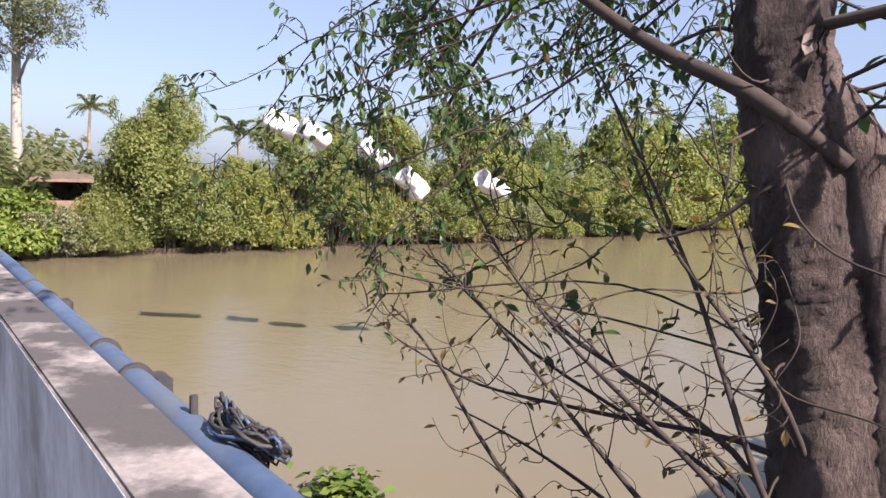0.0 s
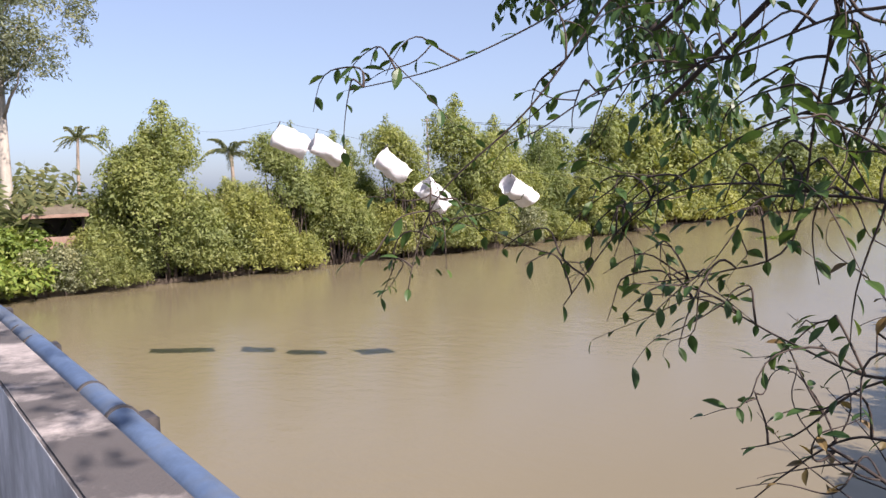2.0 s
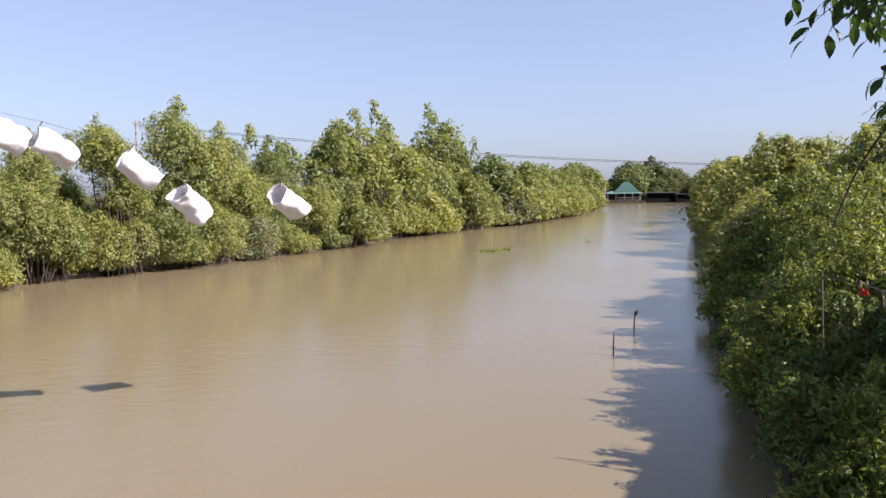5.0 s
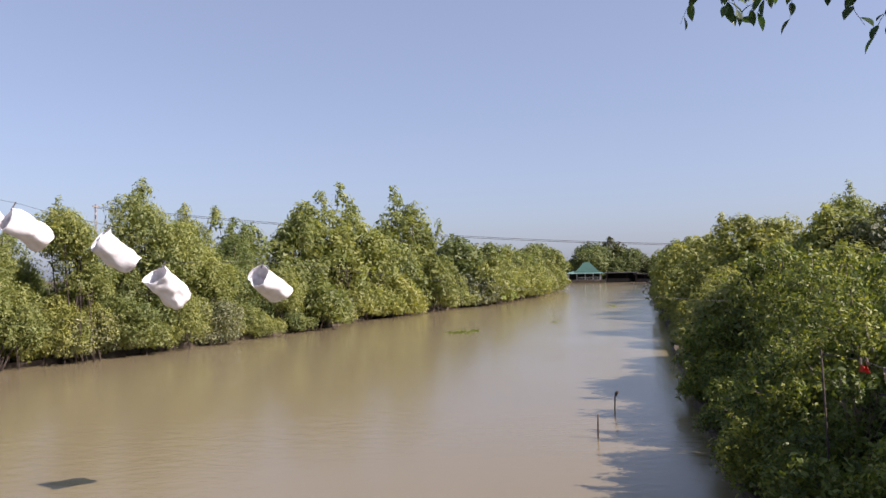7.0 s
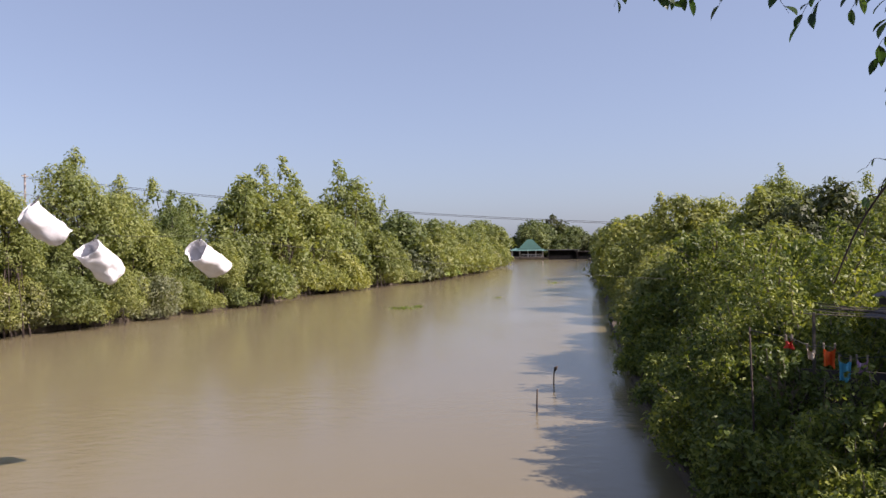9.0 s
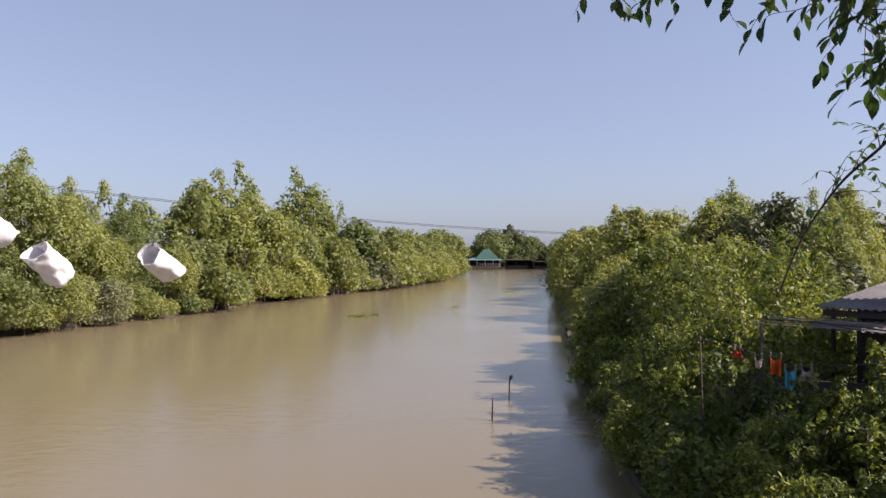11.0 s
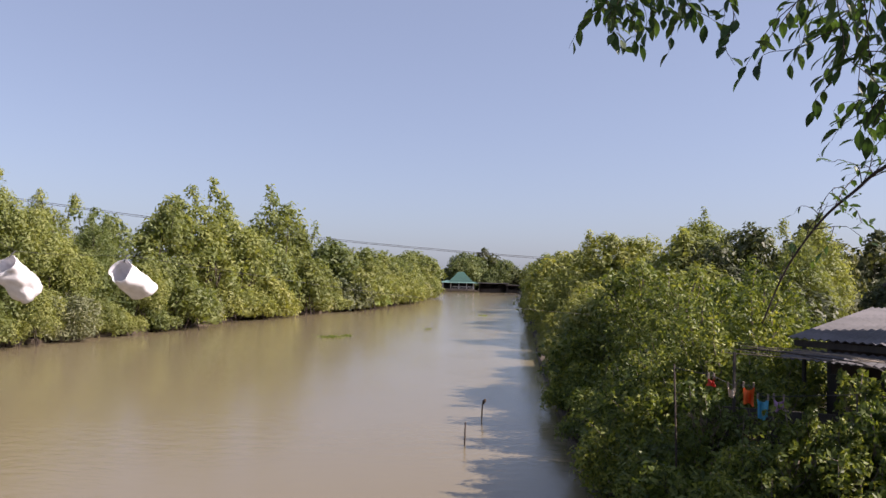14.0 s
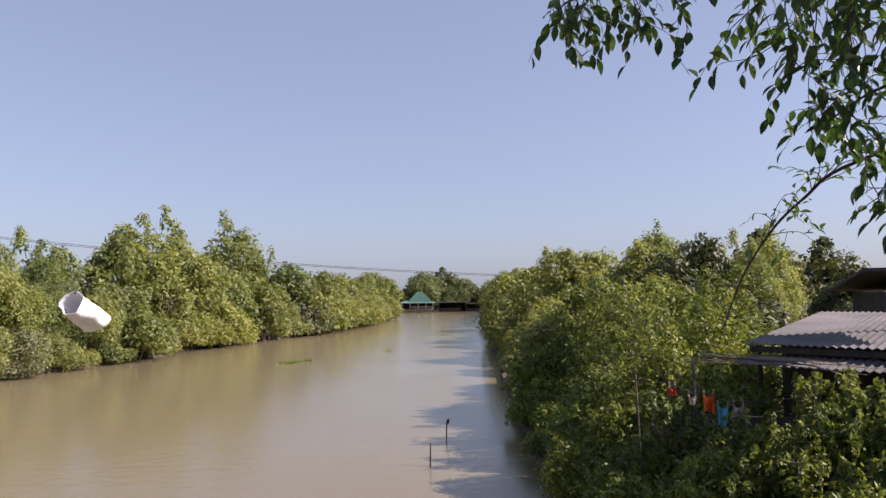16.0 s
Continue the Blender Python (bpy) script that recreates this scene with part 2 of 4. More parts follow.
def leaves_mesh(name, centres, normals, sizes, material, rng, slim=0.42, plain=False):
    """One mesh of many single small leaves: a pointed blade of two triangles folded on its midrib, or of one where plain."""
    n = len(centres)
    t = rng.normal(size=(n, 3))
    nm = normals / np.maximum(np.linalg.norm(normals, axis=1, keepdims=True), 1e-6)
    t -= nm * (t * nm).sum(1, keepdims=True)
    t /= np.maximum(np.linalg.norm(t, axis=1, keepdims=True), 1e-6)
    s = np.cross(nm, t)
    z = sizes[:, None]
    if plain:
        v = np.stack([centres - t * z * 0.5 + s * z * slim * 0.5, centres - t * z * 0.5 - s * z * slim * 0.5, centres + t * z * 0.5], 1)
        me = bpy.data.meshes.new(name)
        me.vertices.add(n * 3)
        me.vertices.foreach_set("co", v.reshape(-1))
        me.loops.add(n * 3)
        me.loops.foreach_set("vertex_index", np.arange(n * 3))
        me.polygons.add(n)
        me.polygons.foreach_set("loop_start", np.arange(n) * 3)
        me.update(calc_edges=True)
        me.materials.append(material)
        return me
    v = np.empty((n, 4, 3))
    v[:, 0] = centres - t * z * 0.5
    v[:, 1] = centres + s * z * slim * 0.5 + nm * z * 0.08
    v[:, 2] = centres + t * z * 0.5
    v[:, 3] = centres - s * z * slim * 0.5 + nm * z * 0.08
    i = np.arange(n)[:, None] * 4
    tri = np.concatenate([i + [0, 1, 2], i + [0, 2, 3]], 1).reshape(-1)
    me = bpy.data.meshes.new(name)
    me.vertices.add(n * 4)
    me.vertices.foreach_set("co", v.reshape(-1))
    me.loops.add(n * 6)
    me.loops.foreach_set("vertex_index", tri)
    me.polygons.add(n * 2)
    me.polygons.foreach_set("loop_start", np.arange(n * 2) * 3)
    me.update(calc_edges=True)
    me.materials.append(material)
    return me


def lobed(rng, lobes, per, leaf, droop=0.0, unruly=0.36):
    """Leaf places on many uneven clumps (x, y, z, radius): thick over the top and the flanks, thin below."""
    cs, ns = [], []
    for x, y, z, r in lobes:
        k = max(8, int(per * r * r))
        d = rng.normal(size=(k, 3))
        d[:, 2] += 0.45
        d /= np.linalg.norm(d, axis=1, keepdims=True)
        rad = r * (0.5 + 0.5 * rng.random(k) ** 0.6 + 0.3 * rng.random(k) ** 7)
        wave = 1 + 0.25 * np.sin(d[:, 0] * 5 + x * 7) * np.cos(d[:, 1] * 4 + z * 5)
        p = d * (rad * wave)[:, None] * [1.05, 1.05, 0.85]
        p[:, 2] -= droop * r * (1 - np.abs(d[:, 2])) * rng.random(k)
        cs.append(p + [x, y, z])
        ns.append(d + rng.normal(size=(k, 3)) * unruly + [0, 0, 0.25])
    c, nn = np.concatenate(cs), np.concatenate(ns)
    return c, nn, leaf * (0.6 + 0.8 * rng.random(len(c)))


def tree_kind(seed, height, radius, skirt, heads, clump, per, leaf, material, bark, spires=0, label="", category="tree", plain=True, twigs=0, slim=0.5, fill=1.0):
    """A tree of the banks: several stems, each with a domed head of leaf clumps on limbs, and slender leafy spires above. Built at the origin."""
    rng, pr = np.random.default_rng(seed), random.Random(seed)
    ob = new("bank_tree", None)
    tagged(ob, label, category, "trees along the river banks")
    domes = [(0.0, 0.0, pr.uniform(0.86, 0.96), radius * 0.5)]
    for i in range(heads - 1):
        f = (i * 0.618 + 0.3) % 1.0
        a, d = i * 2.4 + pr.uniform(-0.5, 0.5), radius * pr.uniform(0.4, 0.85)
        domes.append((d * math.cos(a), d * math.sin(a), 0.34 + 0.6 * f + pr.uniform(-0.05, 0.06), radius * pr.uniform(0.3, 0.52)))
    verts, faces, ls = [], [], []
    for hx, hy, ht, hr in domes:
        top = max(height * ht, skirt + hr * 1.2)
        base = max(skirt, top - hr * pr.uniform(2.0, 3.2))
        tube_data(bent((hx * 0.35, hy * 0.35, -0.4), (hx, hy, top * 0.93), pr, radius * 0.09, 5), [0.0095 * height * (1 - 0.17 * i) for i in range(6)], 4, verts, faces)
        n = int(fill * 1.75 * hr * (top - base + hr) / (clump * clump))
        for k in range(n):
            f = ((k + pr.random()) / n) ** 0.85
            out = hr * (1 - max(0.0, (f - 0.35) / 0.65) ** 2.2) ** 0.6 * (0.45 + 0.6 * pr.random() ** 0.7)
            a = k * 2.4 + pr.uniform(-0.7, 0.7)
            r = clump * pr.uniform(0.6, 1.4) * (1.1 - 0.3 * f)
            z = base + clump * 0.4 + (top - base - clump * 1.1) * f
            x, y = hx + out * math.cos(a), hy + out * math.sin(a)
            ls.append((x, y, z, r))
            if k % 6 == 0:
                tube_data(bent((hx * 0.8, hy * 0.8, max(0.2, z - hr * 0.7)), (x, y, z), pr, 0.1, 4), [0.0032 * height * (1 - 0.17 * i) for i in range(5)], 3, verts, faces)
    for i in range(spires):
        a, d = i * 2.4 + pr.uniform(-0.5, 0.5), radius * pr.uniform(0.05, 0.6)
        x, y, top = d * math.cos(a), d * math.sin(a), height * pr.uniform(0.78, 1.02)
        lean = Vector((pr.uniform(-0.12, 0.12), pr.uniform(-0.12, 0.12), 1))
        run = height * pr.uniform(0.08, 0.16)
        tube_data(bent((x * 0.7, y * 0.7, top - run * 1.6), (x, y, top), pr, 0.05, 5), [0.03, 0.026, 0.022, 0.017, 0.012, 0.006], 4, verts, faces)
        for k in range(8):
            f = k / 7
            q = Vector((x, y, top)) - lean * run * f
            ls.append((q.x + pr.uniform(-1, 1) * 0.5 * clump * f, q.y + pr.uniform(-1, 1) * 0.5 * clump * f, q.z, clump * (0.45 + 0.5 * f) * pr.uniform(0.75, 1.2)))
    for i in range(9):
        a, d = pr.uniform(0, 6.28), radius * pr.uniform(0.45, 0.85)
        tube_data(bent((d * math.cos(a), d * math.sin(a), -0.35), (0.75 * d * math.cos(a + 0.1), 0.75 * d * math.sin(a + 0.1), skirt + 0.28 * height), pr, 0.08, 4), [0.032, 0.03, 0.028, 0.024, 0.02], 4, verts, faces)
    tips = []
    for i in range(twigs):
        x, y, z, r = ls[pr.randrange(len(ls))]
        k = 1 + (r * 1.6) / max(0.3, math.hypot(x, y))
        line = bent((x * 0.6, y * 0.6, z * 0.8), (x * k, y * k, z + r * pr.uniform(0.3, 1.9)), pr, 0.09, 6)
        tube_data(line, [0.011, 0.010, 0.009, 0.008, 0.006, 0.005, 0.003], 4, verts, faces)
        tips += [(q.x, q.y, q.z, clump * 0.34) for q in line[3:]]
    part_of("trunk", mesh_of("trunk", verts, faces, bark, True), ob)
    c, nn, s = lobed(rng, ls + tips, per, leaf, 0.5, 0.3 if plain else 0.7)
    low = 0.16 + 0.4 * rng.random(len(c))
    c[:, 2] = np.where(c[:, 2] < low, low, c[:, 2])
    part_of("crown", leaves_mesh("crown", c, nn, s, material, rng, slim, plain), ob)
    return ob


# ---- river, banks ----
def sheet(name, pts, z, material, label, rim=0.0, category=""):
    """A flat sheet from an outline, with a rim that goes down by rim."""
    bm = bmesh.new()
    vs = [bm.verts.new((x, y, z)) for x, y in pts]
    f = bm.faces.new(vs)
    if f.normal.z < 0:
        f.normal_flip()
    if rim:
        r = bmesh.ops.extrude_face_region(bm, geom=[f])
        bmesh.ops.translate(bm, verts=[v for v in r["geom"] if isinstance(v, bmesh.types.BMVert)], vec=(0, 0, 0))
        for v in vs:
            v.co.z -= rim
    me = bpy.data.meshes.new(name)
    bmesh.ops.recalc_face_normals(bm, faces=bm.faces[:])
    bm.to_mesh(me)
    bm.free()
    me.materials.append(material)
    return tagged(new(name, me), label, category or name, kind="structure")


sheet("water", [(-1500, -900), (1500, -900), (1500, 2500), (-1500, 2500)], 0.0, M_WATER, "calm muddy brown river water with faint ripples")
LEFT = [(-38, -60), (-35, 0), (-33.5, 14), (-32.3, 18), (-30.8, 24), (-29.2, 32), (-26.5, 39), (-24.0, 47), (-21.9, 58), (-20.6, 72), (-15.8, 87), (-11.6, 104), (-9, 125), (-6.4, 158), (-5.6, 200), (-9, 230)]
RIGHT = [(3.2, -60), (2.9, 0), (2.9, 8), (2.9, 16), (3.5, 26), (4.6, 42), (6.0, 58), (9, 95), (12.5, 131), (16, 180), (19, 225)]
sheet("ground", LEFT + [(-9, 252), (19, 250)] + RIGHT[::-1] + [(1500, -60), (1500, 2400), (-1500, 2400), (-1500, -60)], 0.28, M_MUD, "dark muddy river bank", 0.9)


def along(line, f):
    """The point at fraction f of a line's length."""
    d = [math.dist(a, b) for a, b in zip(line, line[1:])]
    s = f * sum(d)
    for (a, b), k in zip(zip(line, line[1:]), d):
        if s <= k:
            return a[0] + (b[0] - a[0]) * s / k, a[1] + (b[1] - a[1]) * s / k
        s -= k
    return line[-1]


# ---- bridge: s runs along it towards the far bank, n out over the river ----
ANG = math.atan2(0.315, -1)
BRIDGE = Matrix.Translation((0, 0.225, 0)) @ Matrix.Rotation(ANG, 4, "Z")   # local x = s, local -y = n
TOP, DECK = 3.95, 3.07


def on_bridge(name, lo, hi, material, label, bevel, category, kind="structure"):
    me = bpy.data.meshes.new(name)
    bm = boxed(lo, hi, bevel)
    bm.to_mesh(me)
    bm.free()
    me.materials.append(material)
    ob = new(name, me)
    ob.matrix_world = BRIDGE
    return tagged(ob, label, category, kind=kind)


on_bridge("bridge_deck", (-12, -0.046, DECK - 0.45), (40, 4.6, DECK), M_ASPHALT, "worn grey bridge roadway", 0.02, "bridge deck")
on_bridge("parapet", (-12, -0.222, DECK - 0.75), (40, -0.05, TOP), M_CONCRETE, "weathered concrete bridge parapet, black mould stains spread wider for leaf shade", 0.007, "parapet wall")
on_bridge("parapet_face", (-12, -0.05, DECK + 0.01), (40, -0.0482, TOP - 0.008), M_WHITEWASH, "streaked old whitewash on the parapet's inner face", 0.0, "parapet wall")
pipe = new("water_pipe", None)
pipe.matrix_world = BRIDGE
tagged(pipe, "blue-grey painted water pipe clamped outside the parapet", "pipe")
pv, pf = tube_data([(s, -0.272 - 0.005 * math.sin(s * 1.3), 3.905 + 0.006 * math.sin(s * 0.9)) for s in [k * 0.5 - 12 for k in range(105)]], [0.045] * 105, 20)
part_of("pipe_run", mesh_of("pipe_run", pv, pf, M_PIPE, True), pipe)
for k in range(-6, 26):
    s = -0.07 + 1.4 * k
    for w in (-0.05, 0.30):
        bv, bf = tube_data([(s + w - 0.01, -0.272, 3.905), (s + w + 0.01, -0.272, 3.905)], [0.05, 0.05], 20)
        part_of("clamp_band", mesh_of("clamp_band", bv, bf, M_IRON), pipe, "thin black clamp band")
    part("bracket", box(boxed((s - 0.05, -0.375, 3.80), (s + 0.05, -0.33, 3.90), 0.004), (s - 0.03, -0.33, 3.80), (s + 0.03, -0.222, 3.83), 0.004), M_IRON, pipe, "dark iron bracket")

net = tagged(new("net_bundle", None), "tangled bundle of old dark net caught on the pipe", "net")
net.matrix_world = BRIDGE @ Matrix.Translation((-2.16, -0.325, 3.935))
knots = random.Random(3)
for k in range(60):
    a0, r1, r2, ph = knots.uniform(0, 6.28), knots.uniform(0.02, 0.075), knots.uniform(0.015, 0.05), knots.uniform(0, 6.28)
    loop = []
    for i in range(15):
        a = a0 + 5.2 * i / 14
        loop.append((r1 * 1.5 * math.cos(a) + 0.05 * math.sin(ph), r1 * math.sin(a) * math.cos(ph) - 0.01, r2 * math.sin(a + ph) + 0.012 * math.sin(3 * a)))
    v, f = tube_data(loop, [0.0025 + 0.001 * (k % 3)] * 15, 5)
    part_of("strand", mesh_of("strand", v, f, M_IRON if k % 5 else M_PIPE, True), net)
peg = tagged(new("iron_peg", None), "short rusty iron peg standing on the pipe clamp", "peg")
peg.matrix_world = BRIDGE @ Matrix.Translation((-1.98, -0.28, 3.935))
part("shank", boxed((-0.008, -0.008, -0.01), (0.008, 0.008, 0.05), 0.002), M_IRON, peg)

# ---- trees of the banks ----
def both(seed, height, radius, skirt, heads, clump, per, leaf, *rest):
    """A kind with fine leaves for the near reach, and the same with coarser leaves for the far one."""
    return tree_kind(seed, height, radius, skirt, heads, clump, per, leaf, *rest), tree_kind(seed, height, radius, skirt, heads, clump * 1.15, per / 3.6, leaf * 1.85, *rest)


K_BUSH = both(3, 4.6, 2.8, 0.3, 11, 0.44, 300, 0.175, M_LEAF, M_TWIG, 0, "dense yellow-green mangrove bush at the water's edge", "bush")
K_BUSH2 = both(5, 5.4, 2.6, 0.3, 11, 0.42, 310, 0.175, M_LEAF, M_TWIG, 2, "dense olive-green mangrove bush at the water's edge", "bush")
K_GREY = both(8, 3.4, 2.3, 0.2, 9, 0.38, 360, 0.17, M_LEAF_GREY, M_TWIG, 0, "low grey-green bush overhanging the muddy water", "bush")
K_TALL = both(11, 9.6, 2.3, 1.6, 14, 0.46, 270, 0.18, M_LEAF_TALL, M_TWIG, 5, "tall slender riverside tree with feathery green top")
K_TALL2 = both(14, 10.0, 2.8, 1.4, 16, 0.56, 210, 0.195, M_LEAF_TALL, M_TWIG, 2, "tall green riverside tree with uneven crown")
K_BRIGHT = both(17, 3.0, 2.2, 0.2, 8, 0.42, 300, 0.22, M_LEAF_BRIGHT, M_TWIG, 0, "low bright green shrub at the water's edge", "bush")
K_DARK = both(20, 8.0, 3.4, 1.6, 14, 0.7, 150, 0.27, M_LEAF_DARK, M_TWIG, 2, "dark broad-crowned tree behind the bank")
K_FAR = both(21, 8.0, 3.8, 0.4, 14, 0.85, 150, 0.25, M_LEAF_FAR, M_TWIG, 0, "broad green tree at the river bend")
K_HEDGE = tree_kind(23, 4.0, 1.9, 0.2, 8, 0.30, 430, 0.12, M_LEAF_HEDGE, M_PALETWIG, 3, "leafy green riverbank shrub with pale twigs", "bush", False, 40, 0.46)
K_HEDGE2 = tree_kind(26, 3.4, 1.7, 0.2, 8, 0.28, 400, 0.135, M_LEAF_HEDGE, M_PALETWIG, 2, "leafy fresh green shrub on the near bank", "bush", False, 40, 0.46)
K_SPARSE = tree_kind(31, 3.0, 1.0, 0.15, 7, 0.17, 760, 0.115, M_LEAF_HEDGE, M_PALETWIG, 3, "thin straggling shrub with sunlit leaves on the near bank", "bush", False, 46, 0.46, 0.42)
K_LOW = tree_kind(29, 1.7, 0.95, 0.1, 6, 0.2, 1000, 0.105, M_LEAF_HEDGE, M_TWIG, 0, "low dark green shrub overhanging the water", "bush", False, 16, 0.46)
KINDS = [k for pair in (K_BUSH, K_BUSH2, K_GREY, K_TALL, K_TALL2, K_BRIGHT, K_DARK, K_FAR) for k in pair] + [K_HEDGE, K_HEDGE2, K_SPARSE, K_LOW]
dice = random.Random(42)


def stand(kind, x, y, size=1.0, turn=None, tall=1.0, z=0.05):
    if kind in (K_TALL, K_TALL2) and y > 95:
        kind, size, x = K_FAR, size * 1.2, x - 2.5
    kind = kind if not isinstance(kind, tuple) else kind[0 if math.hypot(x, y) < 58 else 1]
    c = copy_thing(kind, pose(x, y, z, dice.uniform(-3, 3), dice.uniform(-3, 3), dice.uniform(0, 360) if turn is None else turn) @ Matrix.Diagonal((size, size, size * tall, 1)))
    return c


# front bushes all along the far bank
for i in range(54):
    x, y = along(LEFT[2:14], ((i + 0.5) / 54) ** 1.15)
    far = min(1.45, 0.82 + y / 170)
    kind = (K_BUSH, K_BUSH2, K_BUSH, K_GREY, K_BUSH2)[dice.randrange(5)]
    if y < 20.5:
        kind, far = (K_GREY, K_BUSH)[i % 2], (0.85, 0.62)[i % 2]
    stand(kind, x - 0.05 - dice.uniform(0, 1.3), y + dice.uniform(-0.5, 0.5), far * dice.uniform(0.62, 1.0))
# second row
for i in range(26):
    x, y = along(LEFT[2:15], ((i + 0.5) / 26) ** 1.2)
    if y < 21.5:
        stand(K_GREY, x - 3.4, y, 0.8)
        continue
    stand((K_BUSH2, K_TALL2, K_BUSH)[i % 3], x - 4.0 - dice.uniform(0, 2), y + 0.5, dice.uniform(0.6, 0.76) * (1 + y / 190), tall=1.0)
# tall ones: place and height
for x, y, h in [(-32, 22.5, 9.4), (-33.4, 21.6, 8.3), (-30.2, 29.5, 9.2), (-27.5, 36.2, 9.7), (-26.4, 42.5, 10.5), (-26.3, 47.5, 9.6), (-25, 51, 8.5), (-24.6, 60.5, 11), (-23.3, 66.8, 12.7), (-21.9, 71.2, 11.5), (-20.6, 82, 13.6), (-18.9, 89, 11.3), (-14.6, 110, 8.9), (-10.8, 124, 10.6), (-8.2, 140, 9), (-7.8, 165, 11), (-29, 32, 7.6)]:
    stand(K_TALL if dice.random() < 0.5 else K_TALL2, x, y, h / 10.0)
stand(K_GREY, -32.9, 17.6, 0.8), stand(K_BUSH, -33.4, 19.8, 0.72), stand(K_BUSH2, -40, 33.3, 1.1), stand(K_GREY, -33.3, 18.3, 0.72), stand(K_BRIGHT, -34.2, 15.0, 1.3), stand(K_BRIGHT, -35.5, 12.5, 1.4), stand(K_BRIGHT, -37.5, 16.5, 1.5), stand(K_BRIGHT, -13.0, 103, 1.6)
for x, y, k2 in [(-46, 12, 0.75), (-50, 17, 0.8), (-44, 20, 0.62), (-54, 24, 0.85), (-47, 26, 0.7), (-58, 30, 0.7), (-43, 9, 0.7), (-42, 27, 0.65)]:
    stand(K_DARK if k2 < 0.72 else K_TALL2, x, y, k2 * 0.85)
# near bank shrubs beside the landing: place and height
for i in range(11):
    stand(K_LOW, 3.3 + 0.06 * i + dice.uniform(-0.1, 0.3), 7.5 + 1.75 * i, dice.uniform(0.85, 1.2), z=0.1)
for x, y, h in [(5.9, 20, 4.3), (5.3, 17.2, 4.1), (5.0, 14.8, 3.7), (4.9, 13.4, 3.3), (6.2, 15.9, 4.2), (7.4, 19.5, 4.6), (6.6, 22.5, 4.9), (6.6, 26, 5.1), (6.0, 23.2, 3.4), (6.6, 27.5, 3.6), (4.0, 10.6, 2.3), (4.1, 9.0, 1.9), (3.9, 12.6, 2.4), (3.7, 7.4, 1.5), (4.9, 6.6, 1.5), (6.3, 7.2, 1.7), (5.5, 8.0, 1.7), (7.6, 8.2, 2.2), (3.7, 14.3, 2.6), (4.1, 16.4, 3.0)]:
    k = K_HEDGE if h > 3.1 else K_HEDGE2
    stand(k, x, y, h / (4.2 if k is K_HEDGE else 3.6), z=0.25)
for x, y, h in [(4.5, 10.3, 2.4), (5.1, 9.8, 2.5), (5.7, 10.1, 2.8), (6.3, 9.5, 2.8), (6.9, 8.9, 2.9), (7.4, 9.4, 3.1), (4.6, 8.4, 2.0), (5.7, 8.5, 2.2), (6.7, 7.7, 2.4), (6.5, 10.6, 3.1), (3.9, 11.9, 2.7), (4.3, 7.4, 1.7), (5.2, 9.0, 2.2), (6.1, 8.9, 2.5), (5.0, 10.8, 2.6), (5.9, 11.2, 3.0), (7.0, 9.9, 3.1), (5.3, 7.7, 1.9), (7.9, 8.9, 3.1), (6.0, 9.9, 2.6)]:
    stand(K_SPARSE, x, y, h / 3.0, z=0.25)
for i in range(20):
    x, y = along(RIGHT[4:10], (i + 0.3) / 20)
    stand((K_BUSH, K_BUSH2)[i % 2], x + 4.1 + dice.uniform(0, 0.8), y + 0.5, (1.3, 0.85, 1.05)[i % 3] * min(1.3, 0.75 + y / 130) * dice.uniform(0.92, 1.1), z=0.25)
for i in range(12):
    x, y = along(RIGHT[4:11], (i + 0.5) / 12)
    stand((K_BUSH2, K_BUSH)[i % 2], x + 4.5 + dice.uniform(0, 2), y, dice.uniform(1.05, 1.2) * (1 + y / 300), z=0.25)
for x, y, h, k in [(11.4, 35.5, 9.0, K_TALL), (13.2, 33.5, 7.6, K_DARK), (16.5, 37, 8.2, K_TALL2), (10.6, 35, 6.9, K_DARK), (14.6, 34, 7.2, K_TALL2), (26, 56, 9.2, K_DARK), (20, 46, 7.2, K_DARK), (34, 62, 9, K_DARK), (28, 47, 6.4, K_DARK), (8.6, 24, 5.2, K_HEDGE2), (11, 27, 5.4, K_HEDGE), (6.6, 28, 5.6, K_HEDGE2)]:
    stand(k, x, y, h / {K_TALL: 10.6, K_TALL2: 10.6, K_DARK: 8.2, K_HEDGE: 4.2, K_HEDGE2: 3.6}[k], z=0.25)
# low growth over the water's edge
for i in range(20):
    x, y = along(RIGHT[4:9], (i + 0.3) / 20)
    stand((K_BUSH, K_BUSH2, K_BUSH)[i % 3], x + 1.35 + dice.uniform(0, 0.5), y, (0.38 + y / 260) * dice.uniform(0.8, 1.15), z=0.1)
# far end of the reach
for i in range(34):
    a = i / 33
    stand((K_FAR, K_DARK, K_FAR)[i % 3], -34 + 90 * a + dice.uniform(-2, 2), 258 + 22 * dice.random(), (1.0 + 0.6 * dice.random()) * (1.55 if 0.44 < a < 0.5 else 1.0), z=0.25)
for k in KINDS:
    for o in (*k.children_recursive, k):
        bpy.data.objects.remove(o)

# ---- the big tree beside the bridge ----
tree = tagged(new("riverside_tree", None), "large grey-brown tree with drooping leafy branches beside the bridge", "tree")
wood = random.Random(7)
